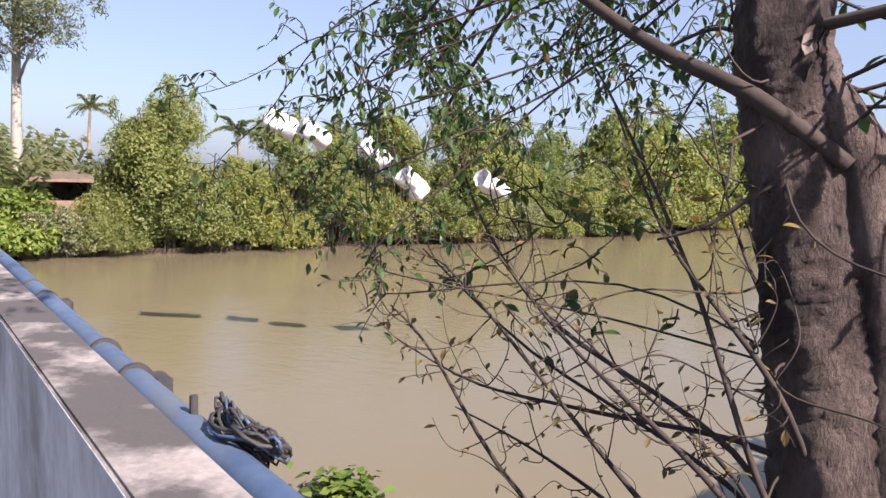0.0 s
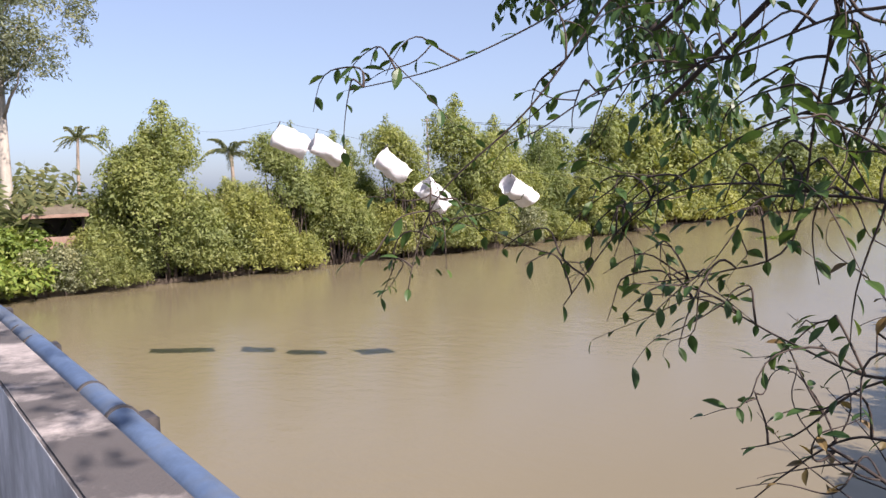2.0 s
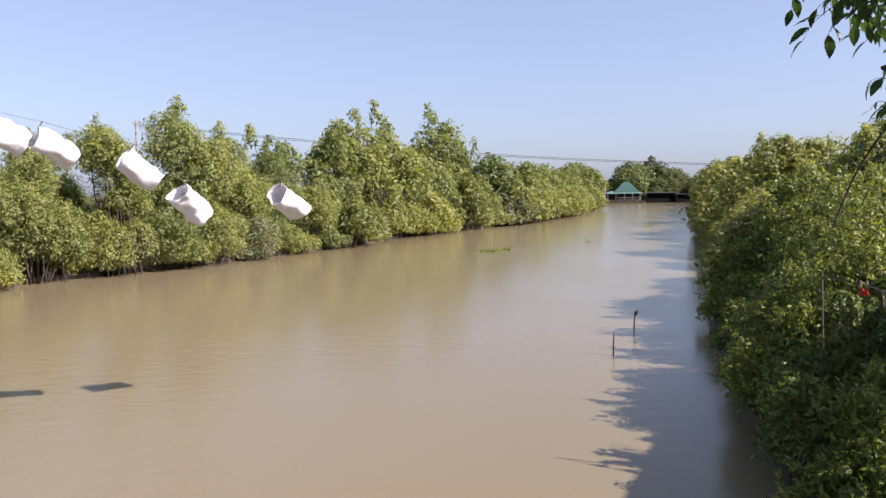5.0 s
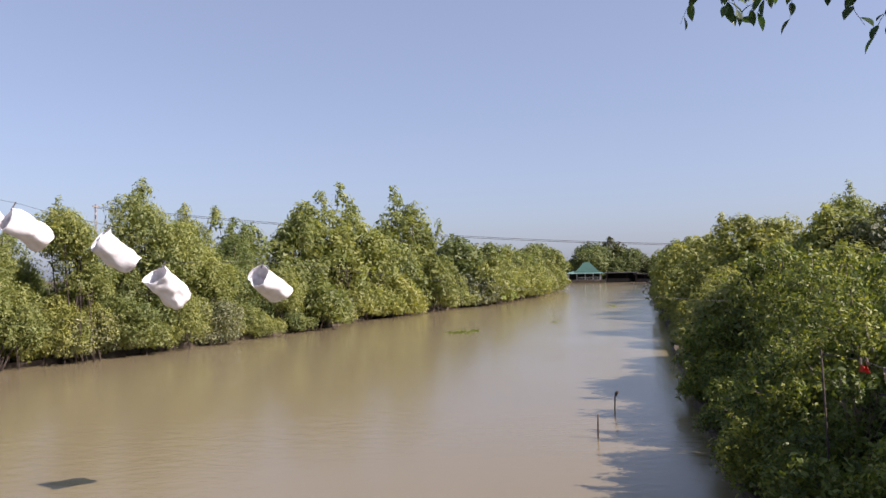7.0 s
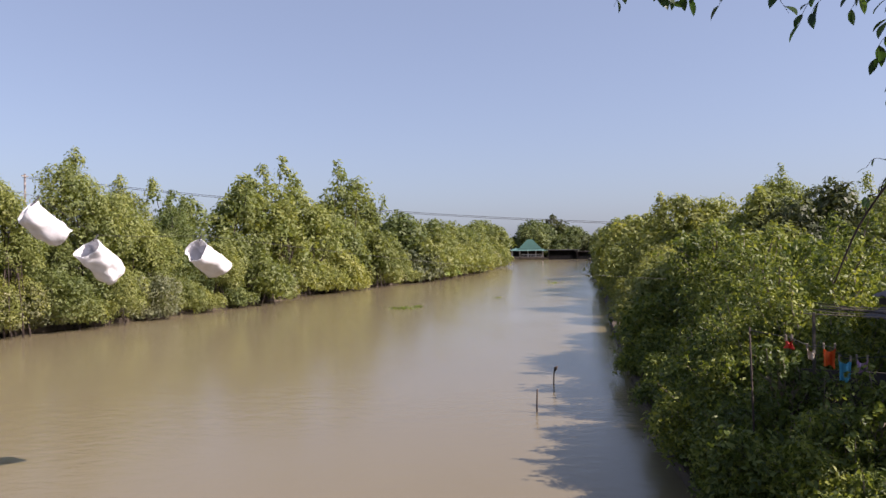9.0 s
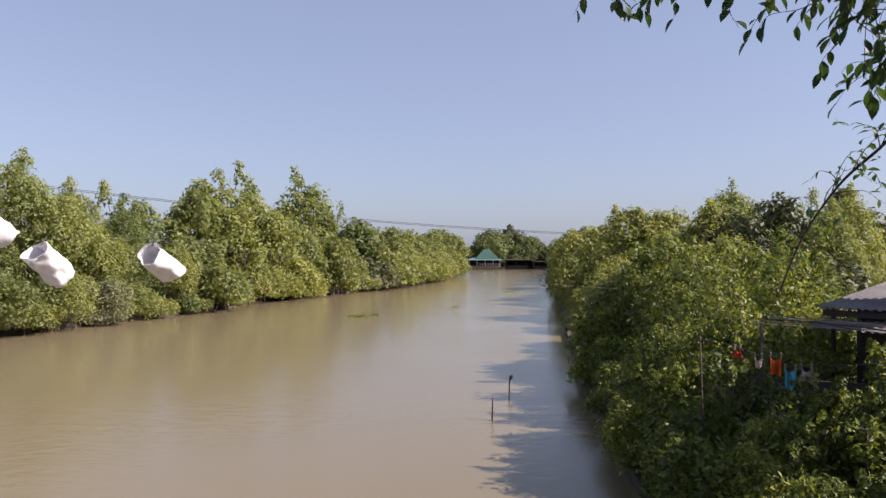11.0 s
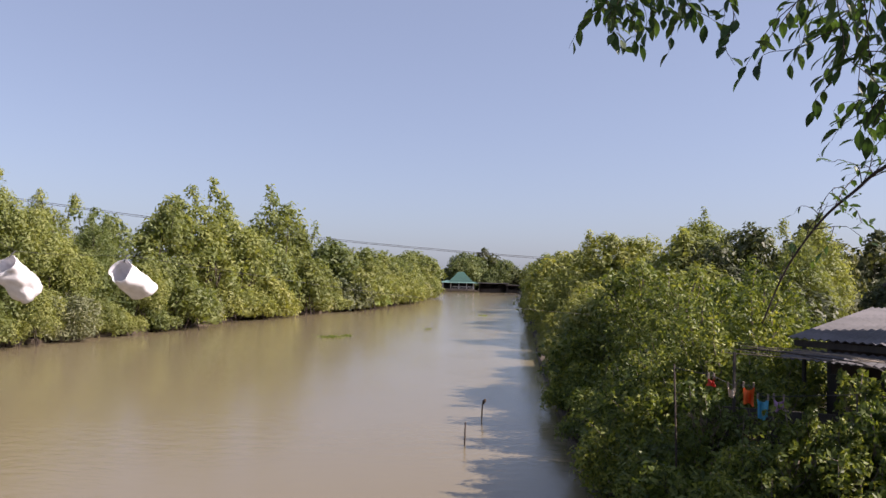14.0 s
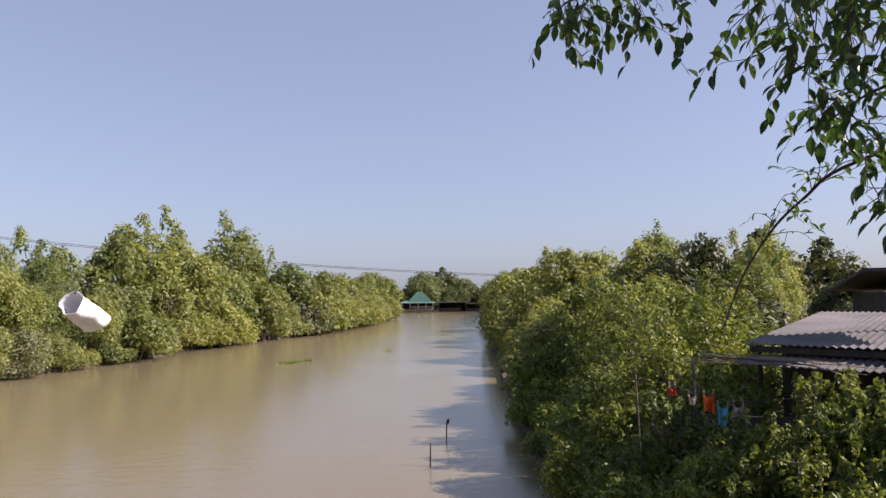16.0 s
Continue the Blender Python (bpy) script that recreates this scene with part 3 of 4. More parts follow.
def roughen(me):
    """Ridges, plates and hollows of old bark."""
    for v in me.vertices:
        p = v.co
        ridge = noise.noise((p.x * 22, p.y * 22, p.z * 5)) * 0.007 + noise.noise((p.x * 60, p.y * 60, p.z * 26)) * 0.004
        plate = max(0.0, noise.noise((p.x * 11, p.y * 11, p.z * 9)) - 0.1) * 0.016
        knot = max(0.0, noise.noise((p.x * 4, p.y * 4, p.z * 2.5)) - 0.25) * 0.04
        v.co = p + v.normal * (ridge + plate + knot)
    me.update()


def limb(points, r0, r1, sides=7, name="branch", material=None, parent=None, steps=5):
    pts = [Vector(p) for p in points]
    fine = []
    for i in range(len(pts) - 1):
        a, b2, c, d = pts[max(i - 1, 0)], pts[i], pts[i + 1], pts[min(i + 2, len(pts) - 1)]
        for k in range(steps):
            t = k / steps
            fine.append(0.5 * ((2 * b2) + (c - a) * t + (2 * a - 5 * b2 + 4 * c - d) * t * t + (3 * b2 - a - 3 * c + d) * t ** 3))
    fine.append(pts[-1])
    n = len(fine)
    v, f = tube_data(fine, [r0 + (r1 - r0) * i / (n - 1) for i in range(n)], sides, rough=0.05 if sides < 20 else 0.045, rng=wood)
    return part_of(name, mesh_of(name, v, f, material or M_TWIG, True), parent or tree), fine


FOOT = Vector((3.35, -1.09, 4.48))
def drawn_in(p, k=0.68):
    """A point of the tree drawn in towards the bridge rail."""
    return FOOT + (Vector(p) - FOOT) * k


tr, trunk_line = limb([(3.25, 0.75, 0.0)] + [drawn_in(p) for p in [(3.2, 1.6, 0.0), (3.12, 1.52, 2.0), (3.05, 1.49, 3.4), (2.98, 1.48, 4.0), (2.92, 1.47, 4.35), (2.84, 1.46, 4.7), (2.79, 1.45, 5.1), (2.8, 1.5, 6.2), (2.9, 1.6, 8.2)]], 0.16, 0.075, 44, "trunk", M_BARK, steps=26)
roughen(tr.data)
tagged(tr, "rough flaking red-brown bark")
flaking = random.Random(71)
for k in range(90):
    q = trunk_line[int(flaking.uniform(0.3, 0.82) * (len(trunk_line) - 1))]
    a, rise, wide, curl = flaking.uniform(0, 6.28), flaking.uniform(0.015, 0.05), flaking.uniform(0.006, 0.014), flaking.uniform(0.004, 0.014)
    v, f = [], []
    for i in range(5):
        for side in (-1, 1):
            r = 0.118 - 0.012 * (q.z - 3.5) + curl * (abs(i - 2) / 2) ** 2 - 0.003
            b2 = a + side * wide / 0.12 * (1 - 0.3 * abs(i - 2) / 2)
            for depth in (0.0, 0.003):
                v.append(q + Vector(((r + depth) * math.cos(b2), (r + depth) * math.sin(b2), (i - 2) / 2 * rise + 0.01 * side * flaking.random())))
    for i in range(4):
        b2 = 4 * i
        f += [(b2 + 1, b2 + 3, b2 + 7, b2 + 5), (b2, b2 + 4, b2 + 6, b2 + 2), (b2, b2 + 1, b2 + 5, b2 + 4), (b2 + 2, b2 + 6, b2 + 7, b2 + 3)]
    part_of("bark_flake", mesh_of("bark_flake", v, f, M_BARK if k % 3 else M_FLAKE), tr)
limb([drawn_in(p) for p in [(3.2, 1.5, 0.3), (3.19, 1.46, 3.0), (3.15, 1.45, 4.0), (3.06, 1.44, 4.5), (2.99, 1.42, 4.66), (2.9, 1.46, 4.8)]], 0.082, 0.05, 10, "side_stem", M_BARK)
limb([drawn_in(p) for p in [(3.02, 1.36, 4.55), (2.76, 1.29, 4.75), (2.46, 1.33, 4.91), (2.18, 1.36, 5.10), (1.7, 1.5, 5.45), (1.2, 1.7, 5.75)]], 0.021, 0.010, 8)
limb([drawn_in(p) for p in [(2.92, 1.34, 4.52), (2.8, 1.31, 4.47), (2.66, 1.28, 4.36), (2.5, 1.27, 4.3)]], 0.008, 0.003, 6)
limb([drawn_in(p) for p in [(2.84, 1.4, 4.95), (3.3, 1.3, 5.0), (3.9, 1.1, 5.02)]], 0.014, 0.008, 6)
def blade(name, length, material):
    """One leaf: pointed oval, folded on its midrib and arched, stalk at the origin, along +x."""
    rows = [(0.0, 0.0, 0.0), (0.14, 0.11, 0.02), (0.34, 0.205, 0.035), (0.58, 0.21, 0.03), (0.8, 0.125, 0.0), (1.0, 0.0, -0.06)]
    v, f = [], []
    for x, w, z in rows:
        v += [Vector((x, w, z + w * 0.25)) * length, Vector((x, 0, z)) * length, Vector((x, -w, z + w * 0.25)) * length]
    for i in range(5):
        for k in (0, 1):
            f.append((3 * i + k, 3 * i + k + 1, 3 * i + k + 4, 3 * i + k + 3))
    return mesh_of(name, v, f, material)


BLADES = [blade("leaf", 0.062, M_LEAF_NEAR), blade("leaf", 0.052, M_LEAF_NEAR), blade("leaf", 0.042, M_LEAF_NEAR)]
SMALL = [blade("leaf", 0.04, M_LEAF_NEAR), blade("leaf", 0.033, M_LEAF_NEAR), blade("leaf", 0.026, M_LEAF_NEAR)]
leaf_count = 0


def leaf_spots(line, gap, pr, lean=0.8):
    """Alternate leaf poses along a twig."""
    out, run, side = [], 0.0, 1
    for a, b2 in zip(line, line[1:]):
        d = b2 - a
        run += d.length
        if run >= gap:
            run, side = 0.0, -side
            across = d.cross(Vector((0, 0, 1)))
            if across.length < 1e-4:
                across = Vector((1, 0, 0))
            across = Matrix.Rotation(pr.uniform(0, 6.28), 3, d.normalized()) @ across.normalized()
            way = (across * side + d.normalized() * lean + Vector((0, 0, -0.35 - 0.4 * pr.random()))).normalized()
            q = way.to_track_quat("X", "Z").to_matrix().to_4x4()
            out.append(Matrix.Translation(b2) @ q @ Matrix.Rotation(pr.uniform(-0.7, 0.7), 4, "X"))
    return out


def leafy_twig(line, r, gap, single, pr, blades, parent=None):
    """A thin drooping twig with its leaves, single leaves as pieces of their own while single is true."""
    global leaf_count
    v, f = tube_data(line, [r * (1 - 0.75 * i / len(line)) for i in range(len(line))], 4)
    t = part_of("twig", mesh_of("twig", v, f, M_TWIG, True), parent or tree)
    spots = leaf_spots(line, gap, pr)
    if single and leaf_count + len(spots) <= 300:
        for m in spots:
            lf = new("leaf", blades[pr.randrange(len(blades))])
            lf.parent, lf.matrix_local = t, m @ Matrix.Scale(pr.uniform(0.75, 1.15), 4)
        leaf_count += len(spots)
    elif spots:
        vs, fs = [], []
        for m in spots:
            src = blades[pr.randrange(len(blades))]
            s2, base = pr.uniform(0.75, 1.15), len(vs)
            vs += [m @ (p.co * s2) for p in src.vertices]
            fs += [tuple(base + k for k in poly.vertices) for poly in src.polygons]
        tagged(part_of("leaves", mesh_of("leaves", vs, fs, blades[0].materials[0]), t), kind="stuff")
    return t


def spray(a, b, pr, blades, gap, sides, single=False, arch=0.05):
    """A leafy shoot from a to b with side shoots that droop a little."""
    a, b = Vector(a), Vector(b)
    line = bent(a, b, pr, 0.05 * (b - a).length + 0.01, max(10, int((b - a).length / 0.018)), arch)
    leafy_twig(line, 0.0026, gap, single, pr, blades)
    for k in range(sides):
        p = line[int(pr.uniform(0.25, 0.95) * (len(line) - 1))]
        way = (b - a).normalized() * pr.uniform(0.1, 0.8) + Vector((pr.uniform(-0.8, 0.8), pr.uniform(-0.8, 0.8), pr.uniform(-0.9, 0.25)))
        e = p + way.normalized() * pr.uniform(0.08, 0.26)
        leafy_twig(bent(p, e, pr, 0.02, 12), 0.0016, gap * 0.85, single, pr, blades)


def floor_of(x, y):
    """How low the leaves hang over the river, lower towards the trunk."""
    b2, d = math.degrees(math.atan2(x + 0.08, y)), math.hypot(x + 0.08, y)
    rise = np.interp(b2, [9, 9.6, 13.4, 18, 21, 25, 27.7, 30.5, 34], [40, 19.4, 18.2, 17.8, 15.8, 15.2, 11.5, 6, 4])
    return 4.49 + d * math.tan(radians(float(rise)))


BOUGH = drawn_in((2.82, 1.48, 5.7))
# shoots near the rail, thin and far-reaching
droop = random.Random(19)
for line, n_side in (
        ([(2.08, 0.45, 4.85), (1.88, 0.50, 4.88), (1.67, 0.51, 4.87), (1.47, 0.52, 4.80), (1.30, 0.47, 4.74), (1.14, 0.40, 4.71)], 7),
        ([(2.09, 0.40, 4.74), (1.95, 0.46, 4.73), (1.80, 0.51, 4.70), (1.67, 0.54, 4.69), (1.55, 0.57, 4.67)], 9),
        ([(2.11, 0.40, 4.65), (1.96, 0.47, 4.62), (1.80, 0.55, 4.58), (1.61, 0.60, 4.46), (1.47, 0.60, 4.29)], 9),
        ([(2.11, 0.41, 4.51), (1.96, 0.47, 4.49), (1.84, 0.52, 4.51), (1.70, 0.56, 4.50), (1.55, 0.65, 4.42)], 11),
        ([(2.11, 0.39, 4.33), (2.01, 0.45, 4.25), (1.87, 0.58, 4.26), (1.73, 0.63, 4.31), (1.60, 0.66, 4.31)], 5),
        ([(2.14, 0.37, 4.23), (2.00, 0.51, 4.23), (1.87, 0.61, 4.10), (1.78, 0.65, 4.05)], 3),
        ([(1.79, 0.57, 4.94), (1.60, 0.60, 4.86), (1.43, 0.56, 4.66), (1.27, 0.51, 4.52), (1.20, 0.51, 4.41), (1.19, 0.48, 4.31)], 3),
        ([(2.01, 0.45, 4.80), (1.92, 0.53, 4.65), (1.87, 0.60, 4.42), (1.75, 0.64, 4.36), (1.61, 0.67, 4.33)], 6),
        ([(2.09, 0.50, 4.16), (1.96, 0.55, 4.13), (1.87, 0.59, 4.05), (1.80, 0.62, 3.97)], 2)):
    low_start = Vector(line[0]).z < 4.3
    root = drawn_in((2.95, 1.45, 3.9)) if low_start else BOUGH.lerp(Vector((2.9, 0.62, 4.9)), 0.6)
    mid = root.lerp(Vector(line[0]), 0.5) + Vector((droop.uniform(-0.08, 0.08), droop.uniform(0.02, 0.16), droop.uniform(-0.05, 0.14)))
    _, run = limb([root, mid] + line, 0.0034, 0.0011, 5)
    leafy_twig(run[6:], 0.0015, 0.06, True, droop, SMALL)
    for k in range(0 if low_start else 9):
        p = run[int(droop.uniform(0.12, 0.6) * (len(run) - 1))]
        spray(p, p + Vector((droop.uniform(-0.12, 0.16), droop.uniform(-0.06, 0.14), droop.uniform(-0.24, 0.12))), droop, SMALL, 0.034, 1 + k % 2)
    for k in range(n_side):
        p = run[int(droop.uniform(0.3, 1.0) * (len(run) - 1))]
        e = p + Vector((droop.uniform(-0.2, 0.05), droop.uniform(-0.1, 0.1), droop.uniform(-0.14, 0.09)))
        spray(p, e, droop, SMALL, 0.036, k % 3, k % 2 == 0)
# fine hanging tip over the water
for k in range(4):
    p = Vector((1.25 - 0.01 * k, 0.52, 4.5 - 0.026 * k))
    spray(p, p + Vector((droop.uniform(-0.1, 0.08), droop.uniform(-0.08, 0.08), -0.08)), droop, SMALL, 0.03, 1)
# small-leaved twigs close round the trunk
for line, n_side in (
        ([(2.94, 0.62, 5.0), (2.72, 0.85, 5.12), (2.45, 1.02, 5.06), (2.2, 1.12, 4.94), (2.02, 1.16, 4.8)], 34),
        ([(2.94, 0.62, 5.2), (2.78, 0.95, 5.3), (2.55, 1.15, 5.24), (2.3, 1.3, 5.1), (2.05, 1.38, 4.96)], 34),
        ([(2.96, 0.62, 4.75), (2.8, 0.8, 4.86), (2.6, 0.95, 4.84), (2.4, 1.05, 4.74)], 22)):
    _, run = limb(line, 0.008, 0.002, 6)
    for k in range(n_side):
        p = run[int(droop.uniform(0.2, 1.0) * (len(run) - 1))]
        e = p + Vector((droop.uniform(-0.18, 0.18), droop.uniform(-0.16, 0.16), droop.uniform(-0.26, 0.14)))
        spray(p, e, droop, SMALL, 0.034, 1 + k % 2)
# boughs that reach out high over the bank
for line, n_side in (
        ([(1.21, 1.67, 5.5), (1.01, 1.93, 5.52), (0.79, 2.13, 5.53), (0.54, 2.31, 5.52), (0.38, 2.48, 5.45)], 28),
        ([(1.24, 1.64, 5.2), (1.12, 1.82, 5.27), (1.03, 1.97, 5.33), (0.92, 2.13, 5.36)], 19),
        ([(1.3, 1.66, 4.99), (1.24, 1.82, 5.04), (1.17, 1.98, 5.04), (1.1, 2.15, 4.97)], 15),
        ([(1.36, 1.66, 4.79), (1.3, 1.84, 4.8), (1.25, 2.0, 4.76), (1.22, 2.13, 4.68)], 8),
        ([(1.5, 1.6, 5.5), (1.4, 1.9, 5.55), (1.3, 2.2, 5.5), (1.2, 2.5, 5.4)], 12)):
    _, run = limb([BOUGH, BOUGH.lerp(Vector(line[0]), 0.5) + Vector((0, 0, 0.2))] + line, 0.012, 0.002, 6)
    leafy_twig(run[-14:], 0.0018, 0.05, False, droop, BLADES)
    for k in range(n_side):
        p = run[int(droop.uniform(0.5, 1.0) * (len(run) - 1))]
        e = p + Vector((droop.uniform(-0.16, 0.2), droop.uniform(-0.2, 0.2), droop.uniform(-0.42, 0.02)))
        e.z = max(e.z, floor_of(e.x, e.y) + 0.05)
        spray(p, e, droop, BLADES[:2], 0.034, 1 + k % 3, k % 3 == 0)

# low, nearly bare branches fanning out from the foot of the trunk
SPARSE = [blade("leaf", 0.034, M_LEAF_BROWN), blade("leaf", 0.034, M_LEAF_NEAR), blade("leaf", 0.027, M_LEAF_NEAR)]
LOW = [limb([drawn_in(p[0])] + [drawn_in(q, (0.60, 0.66, 0.73)[n_low % 3]) for q in p[1:]], 0.009, 0.002, 6)[1] for n_low, p in enumerate((
    [(3.05, 1.45, 3.1), (2.82, 1.45, 3.52), (2.5, 1.68, 4.12), (2.14, 1.77, 4.75), (1.9, 1.8, 5.1)],
    [(3.0, 1.45, 3.2), (2.74, 1.44, 3.6), (2.03, 1.49, 3.93), (1.68, 1.52, 4.28), (1.5, 1.55, 4.6)],
    [(3.0, 1.45, 3.1), (2.75, 1.44, 3.47), (1.96, 1.45, 3.81), (1.47, 1.37, 4.18)],
    [(2.95, 1.45, 3.2), (2.65, 1.41, 3.51), (2.07, 1.51, 3.87), (1.7, 1.53, 4.21)],
    [(2.9, 1.42, 3.0), (2.46, 1.35, 3.39), (1.82, 1.37, 3.94), (1.55, 1.43, 4.11)],
    [(2.8, 1.4, 2.9), (2.1, 1.19, 3.34), (1.62, 1.24, 3.8), (1.37, 1.29, 3.94)],
    [(3.0, 1.47, 3.5), (2.84, 1.46, 3.85), (2.4, 1.65, 4.28), (2.12, 1.76, 4.78)],
    [(3.0, 1.46, 3.4), (2.84, 1.46, 3.62), (2.18, 1.56, 3.59), (1.68, 1.52, 3.61), (1.3, 1.5, 3.72)],
    [(3.0, 1.46, 3.0), (2.7, 1.7, 3.4), (2.1, 1.9, 3.7), (1.6, 2.0, 4.0)],
    [(3.0, 1.46, 3.3), (2.8, 1.9, 3.8), (2.5, 2.2, 4.3), (2.3, 2.3, 4.9)],
    [(3.0, 1.46, 2.8), (2.5, 1.6, 3.1), (1.9, 1.7, 3.3), (1.4, 1.75, 3.4)]))]
bare = random.Random(23)
for line in LOW:
    for k in range(15):
        p = line[int(bare.uniform(0.3, 1.0) * (len(line) - 1))]
        e = p + Vector((bare.uniform(-0.22, 0.08), bare.uniform(-0.16, 0.16), bare.uniform(-0.08, 0.3)))
        leafy_twig(bent(p, e, bare, 0.045, 18), 0.0023, bare.uniform(0.05, 0.11), False, bare, SPARSE)

tuft = random.Random(37)
for k in range(18):
    p = drawn_in((2.05 + tuft.uniform(-0.35, 0.5), 1.38 + tuft.uniform(-0.2, 0.3), 4.2 + tuft.uniform(-0.25, 0.35)), 0.75)
    leafy_twig(bent(p, p + Vector((tuft.uniform(-0.3, 0.15), tuft.uniform(-0.2, 0.2), tuft.uniform(-0.2, 0.2))), tuft, 0.05, 12), 0.003, 0.04, False, tuft, BLADES)
# long branch that arches out over the bank and down
pr = random.Random(31)
_, arc = limb([drawn_in((2.85, 1.5, 4.95)), (2.75, 1.8, 5.2), (2.6, 2.3, 5.25), (2.25, 3.0, 5.2), (1.94, 3.45, 5.08), (1.82, 3.57, 4.96), (1.71, 3.68, 4.82), (1.59, 3.79, 4.58), (1.51, 3.88, 4.3)], 0.013, 0.004, 7)
for k in range(30):
    p = arc[int(pr.uniform(0.3, 0.9) * (len(arc) - 1))]
    spray(p, p + Vector((pr.uniform(-0.2, 0.35), pr.uniform(-0.3, 0.2), pr.uniform(-0.12, 0.26))), pr, BLADES, 0.05, k % 3)
# twigs and leaves on the trunk's other side
for k in range(16):
    p = drawn_in((2.9, 1.45, pr.uniform(4.3, 6.0)))
    leafy_twig(bent(p, p + Vector((pr.uniform(0.35, 1.0), pr.uniform(-0.6, 0.4), pr.uniform(-0.3, 0.6))), pr, 0.1, 20), 0.005, 0.06, False, pr, BLADES)
for k in range(10):
    p = drawn_in((2.95 - 0.06 * k / 4, 1.36, 3.5 + 0.15 * k))
    leafy_twig(bent(p, p + Vector((pr.uniform(-0.4, 0.5), pr.uniform(-0.45, -0.1), pr.uniform(-0.3, 0.2))), pr, 0.08, 14), 0.004, 0.2, False, pr, SPARSE)
# upper crown, high over the bridge rail
up_rng, up = np.random.default_rng(5), random.Random(5)
lobes_up = [(2.7 + up.gauss(0, 0.85), 1.2 + up.gauss(0, 0.8), up.uniform(6.4, 8.8), up.uniform(0.25, 0.5)) for _ in range(62)]
c, nn, sz = lobed(up_rng, lobes_up, 420, 0.085)
tagged(part_of("crown", leaves_mesh("crown", c, nn, sz, M_LEAF_NEAR, up_rng), tree), kind="stuff")

# ---- white sacks on a line across the river ----
SACKS = [((-10.27, 11.05, 5.57), 28, 0.35), ((-9.70, 11.59, 5.37), 34, 0.55), ((-8.56, 12.51, 4.97), 40, 0.3), ((-7.82, 13.02, 4.28), 52, 0.6), ((-6.17, 13.97, 4.30), 38, 0.9)]


def sack_mesh(seed):
    """An open woven sack: crumpled tube, open mouth with an inside, creased flat bottom seam. Mouth at the origin, along +x."""
    pr2 = random.Random(seed)
    ph = [pr2.uniform(0, 6.28) for _ in range(6)]
    bm = bmesh.new()
    rings = []
    for shell, top in ((0.0, 13), (0.008, 12)):
        row = []
        for i in range(top + 1) if not shell else reversed(range(top + 1)):
            t = i / 13
            flat = 1 - 0.12 * max(0.0, t - 0.86) / 0.14
            ring = []
            for k in range(26):
                a = 2 * math.pi * k / 26
                r = 0.242 + 0.016 * math.sin(3 * a + ph[0] + 3 * t) + 0.014 * math.sin(5 * a + ph[1] - 6 * t) + 0.012 * math.sin(9 * t + ph[2] + 2 * a) + 0.02 * math.sin(2 * a + ph[3] + 2 * t) - 0.02 * abs(math.sin(6 * t + 1.5 * math.sin(2 * a + ph[1]) + ph[5])) ** 6 + 0.03 * noise.noise((3 * math.cos(a) + seed, 3 * math.sin(a), 5 * t)) - shell
                z = r * math.sin(a) * flat
                ring.append(bm.verts.new((0.76 * t + 0.03 * math.sin(2 * a + ph[4]) * (1 - t) + 0.02 * math.sin(a * 4 + ph[5]) * t, r * math.cos(a) * (1 + 0.12 * (1 - flat)), z + 0.025 * math.sin(t * 3) * math.sin(ph[2]))))
            row.append(ring)
        rings.append(row)
    chain = list(reversed(rings[0]))
    seq = chain + list(reversed(rings[1]))
    for r1, r2 in zip(seq, seq[1:]):
        for k in range(26):
            bm.faces.new((r1[k], r1[(k + 1) % 26], r2[(k + 1) % 26], r2[k]))
    bm.faces.new(seq[0])
    bm.faces.new(seq[-1])
    bmesh.ops.recalc_face_normals(bm, faces=bm.faces[:])
    for f in bm.faces:
        f.smooth = True
    return bm


ties = []
for i, (c, tilt, away) in enumerate(SACKS):
    right = Vector((0.907, 0.42, 0))
    axis = (right * math.cos(radians(tilt)) + Vector((0, 0, -1)) * math.sin(radians(tilt)) + Vector((-0.42, 0.907, 0)) * away).normalized()
    m = Matrix.Translation(Vector(c) - axis * 0.38) @ axis.to_track_quat("X", "Z").to_matrix().to_4x4()
    sack = tagged(new("sack", None), "white woven plastic sack on a line, blown open by wind", "sack", "sacks on the line")
    sack.matrix_world = m
    part("sack_body", sack_mesh(i + 3), M_SACK, sack)
    part("tie_string", boxed((-0.012, -0.006, 0.18), (0.012, 0.006, 0.34), 0.002), M_WIRE, sack)
    ties.append(m @ Vector((0, 0, 0.33)))
string = tagged(new("sack_line", None), "thin dark string stretched across the river", "line")
for a, b2 in zip([Vector((-31.5, 24.5, 7.8))] + ties, ties + [Vector((3.6, 19.8, 3.6))]):
    v, f = tube_data([a.lerp(b2, k / 8) - Vector((0, 0, 0.12 * math.sin(math.pi * k / 8) * min(1, (b2 - a).length / 8))) for k in range(9)], [0.003] * 9, 5)
    part_of("string_span", mesh_of("string_span", v, f, M_WIRE), string)

# ---- stakes and floating weed in the river ----
for (x, y), h, lean in (((0.23, 20.3), 0.62, 0.02), ((0.81, 24.27), 0.58, 0.05)):
    stake = tagged(new("stake", None), "thin dark wooden stake standing in the water", "stake", "stakes in the river")
    stake.location = (x, y, 0)
    v, f = tube_data([(0, 0, -0.8), (lean * 0.5, 0, h * 0.5), (lean, 0.01, h)], [0.025, 0.022, 0.02], 7)
    part_of("pole", mesh_of("pole", v, f, M_TWIG, True), stake)
    if y > 22:
        v, f = tube_data([(lean, 0, h - 0.12), (lean + 0.05, 0, h - 0.02), (lean + 0.09, 0, h + 0.03)], [0.04, 0.05, 0.03], 7)
        part_of("knot", mesh_of("knot", v, f, M_TWIG, True), stake)
weed_rng = np.random.default_rng(77)
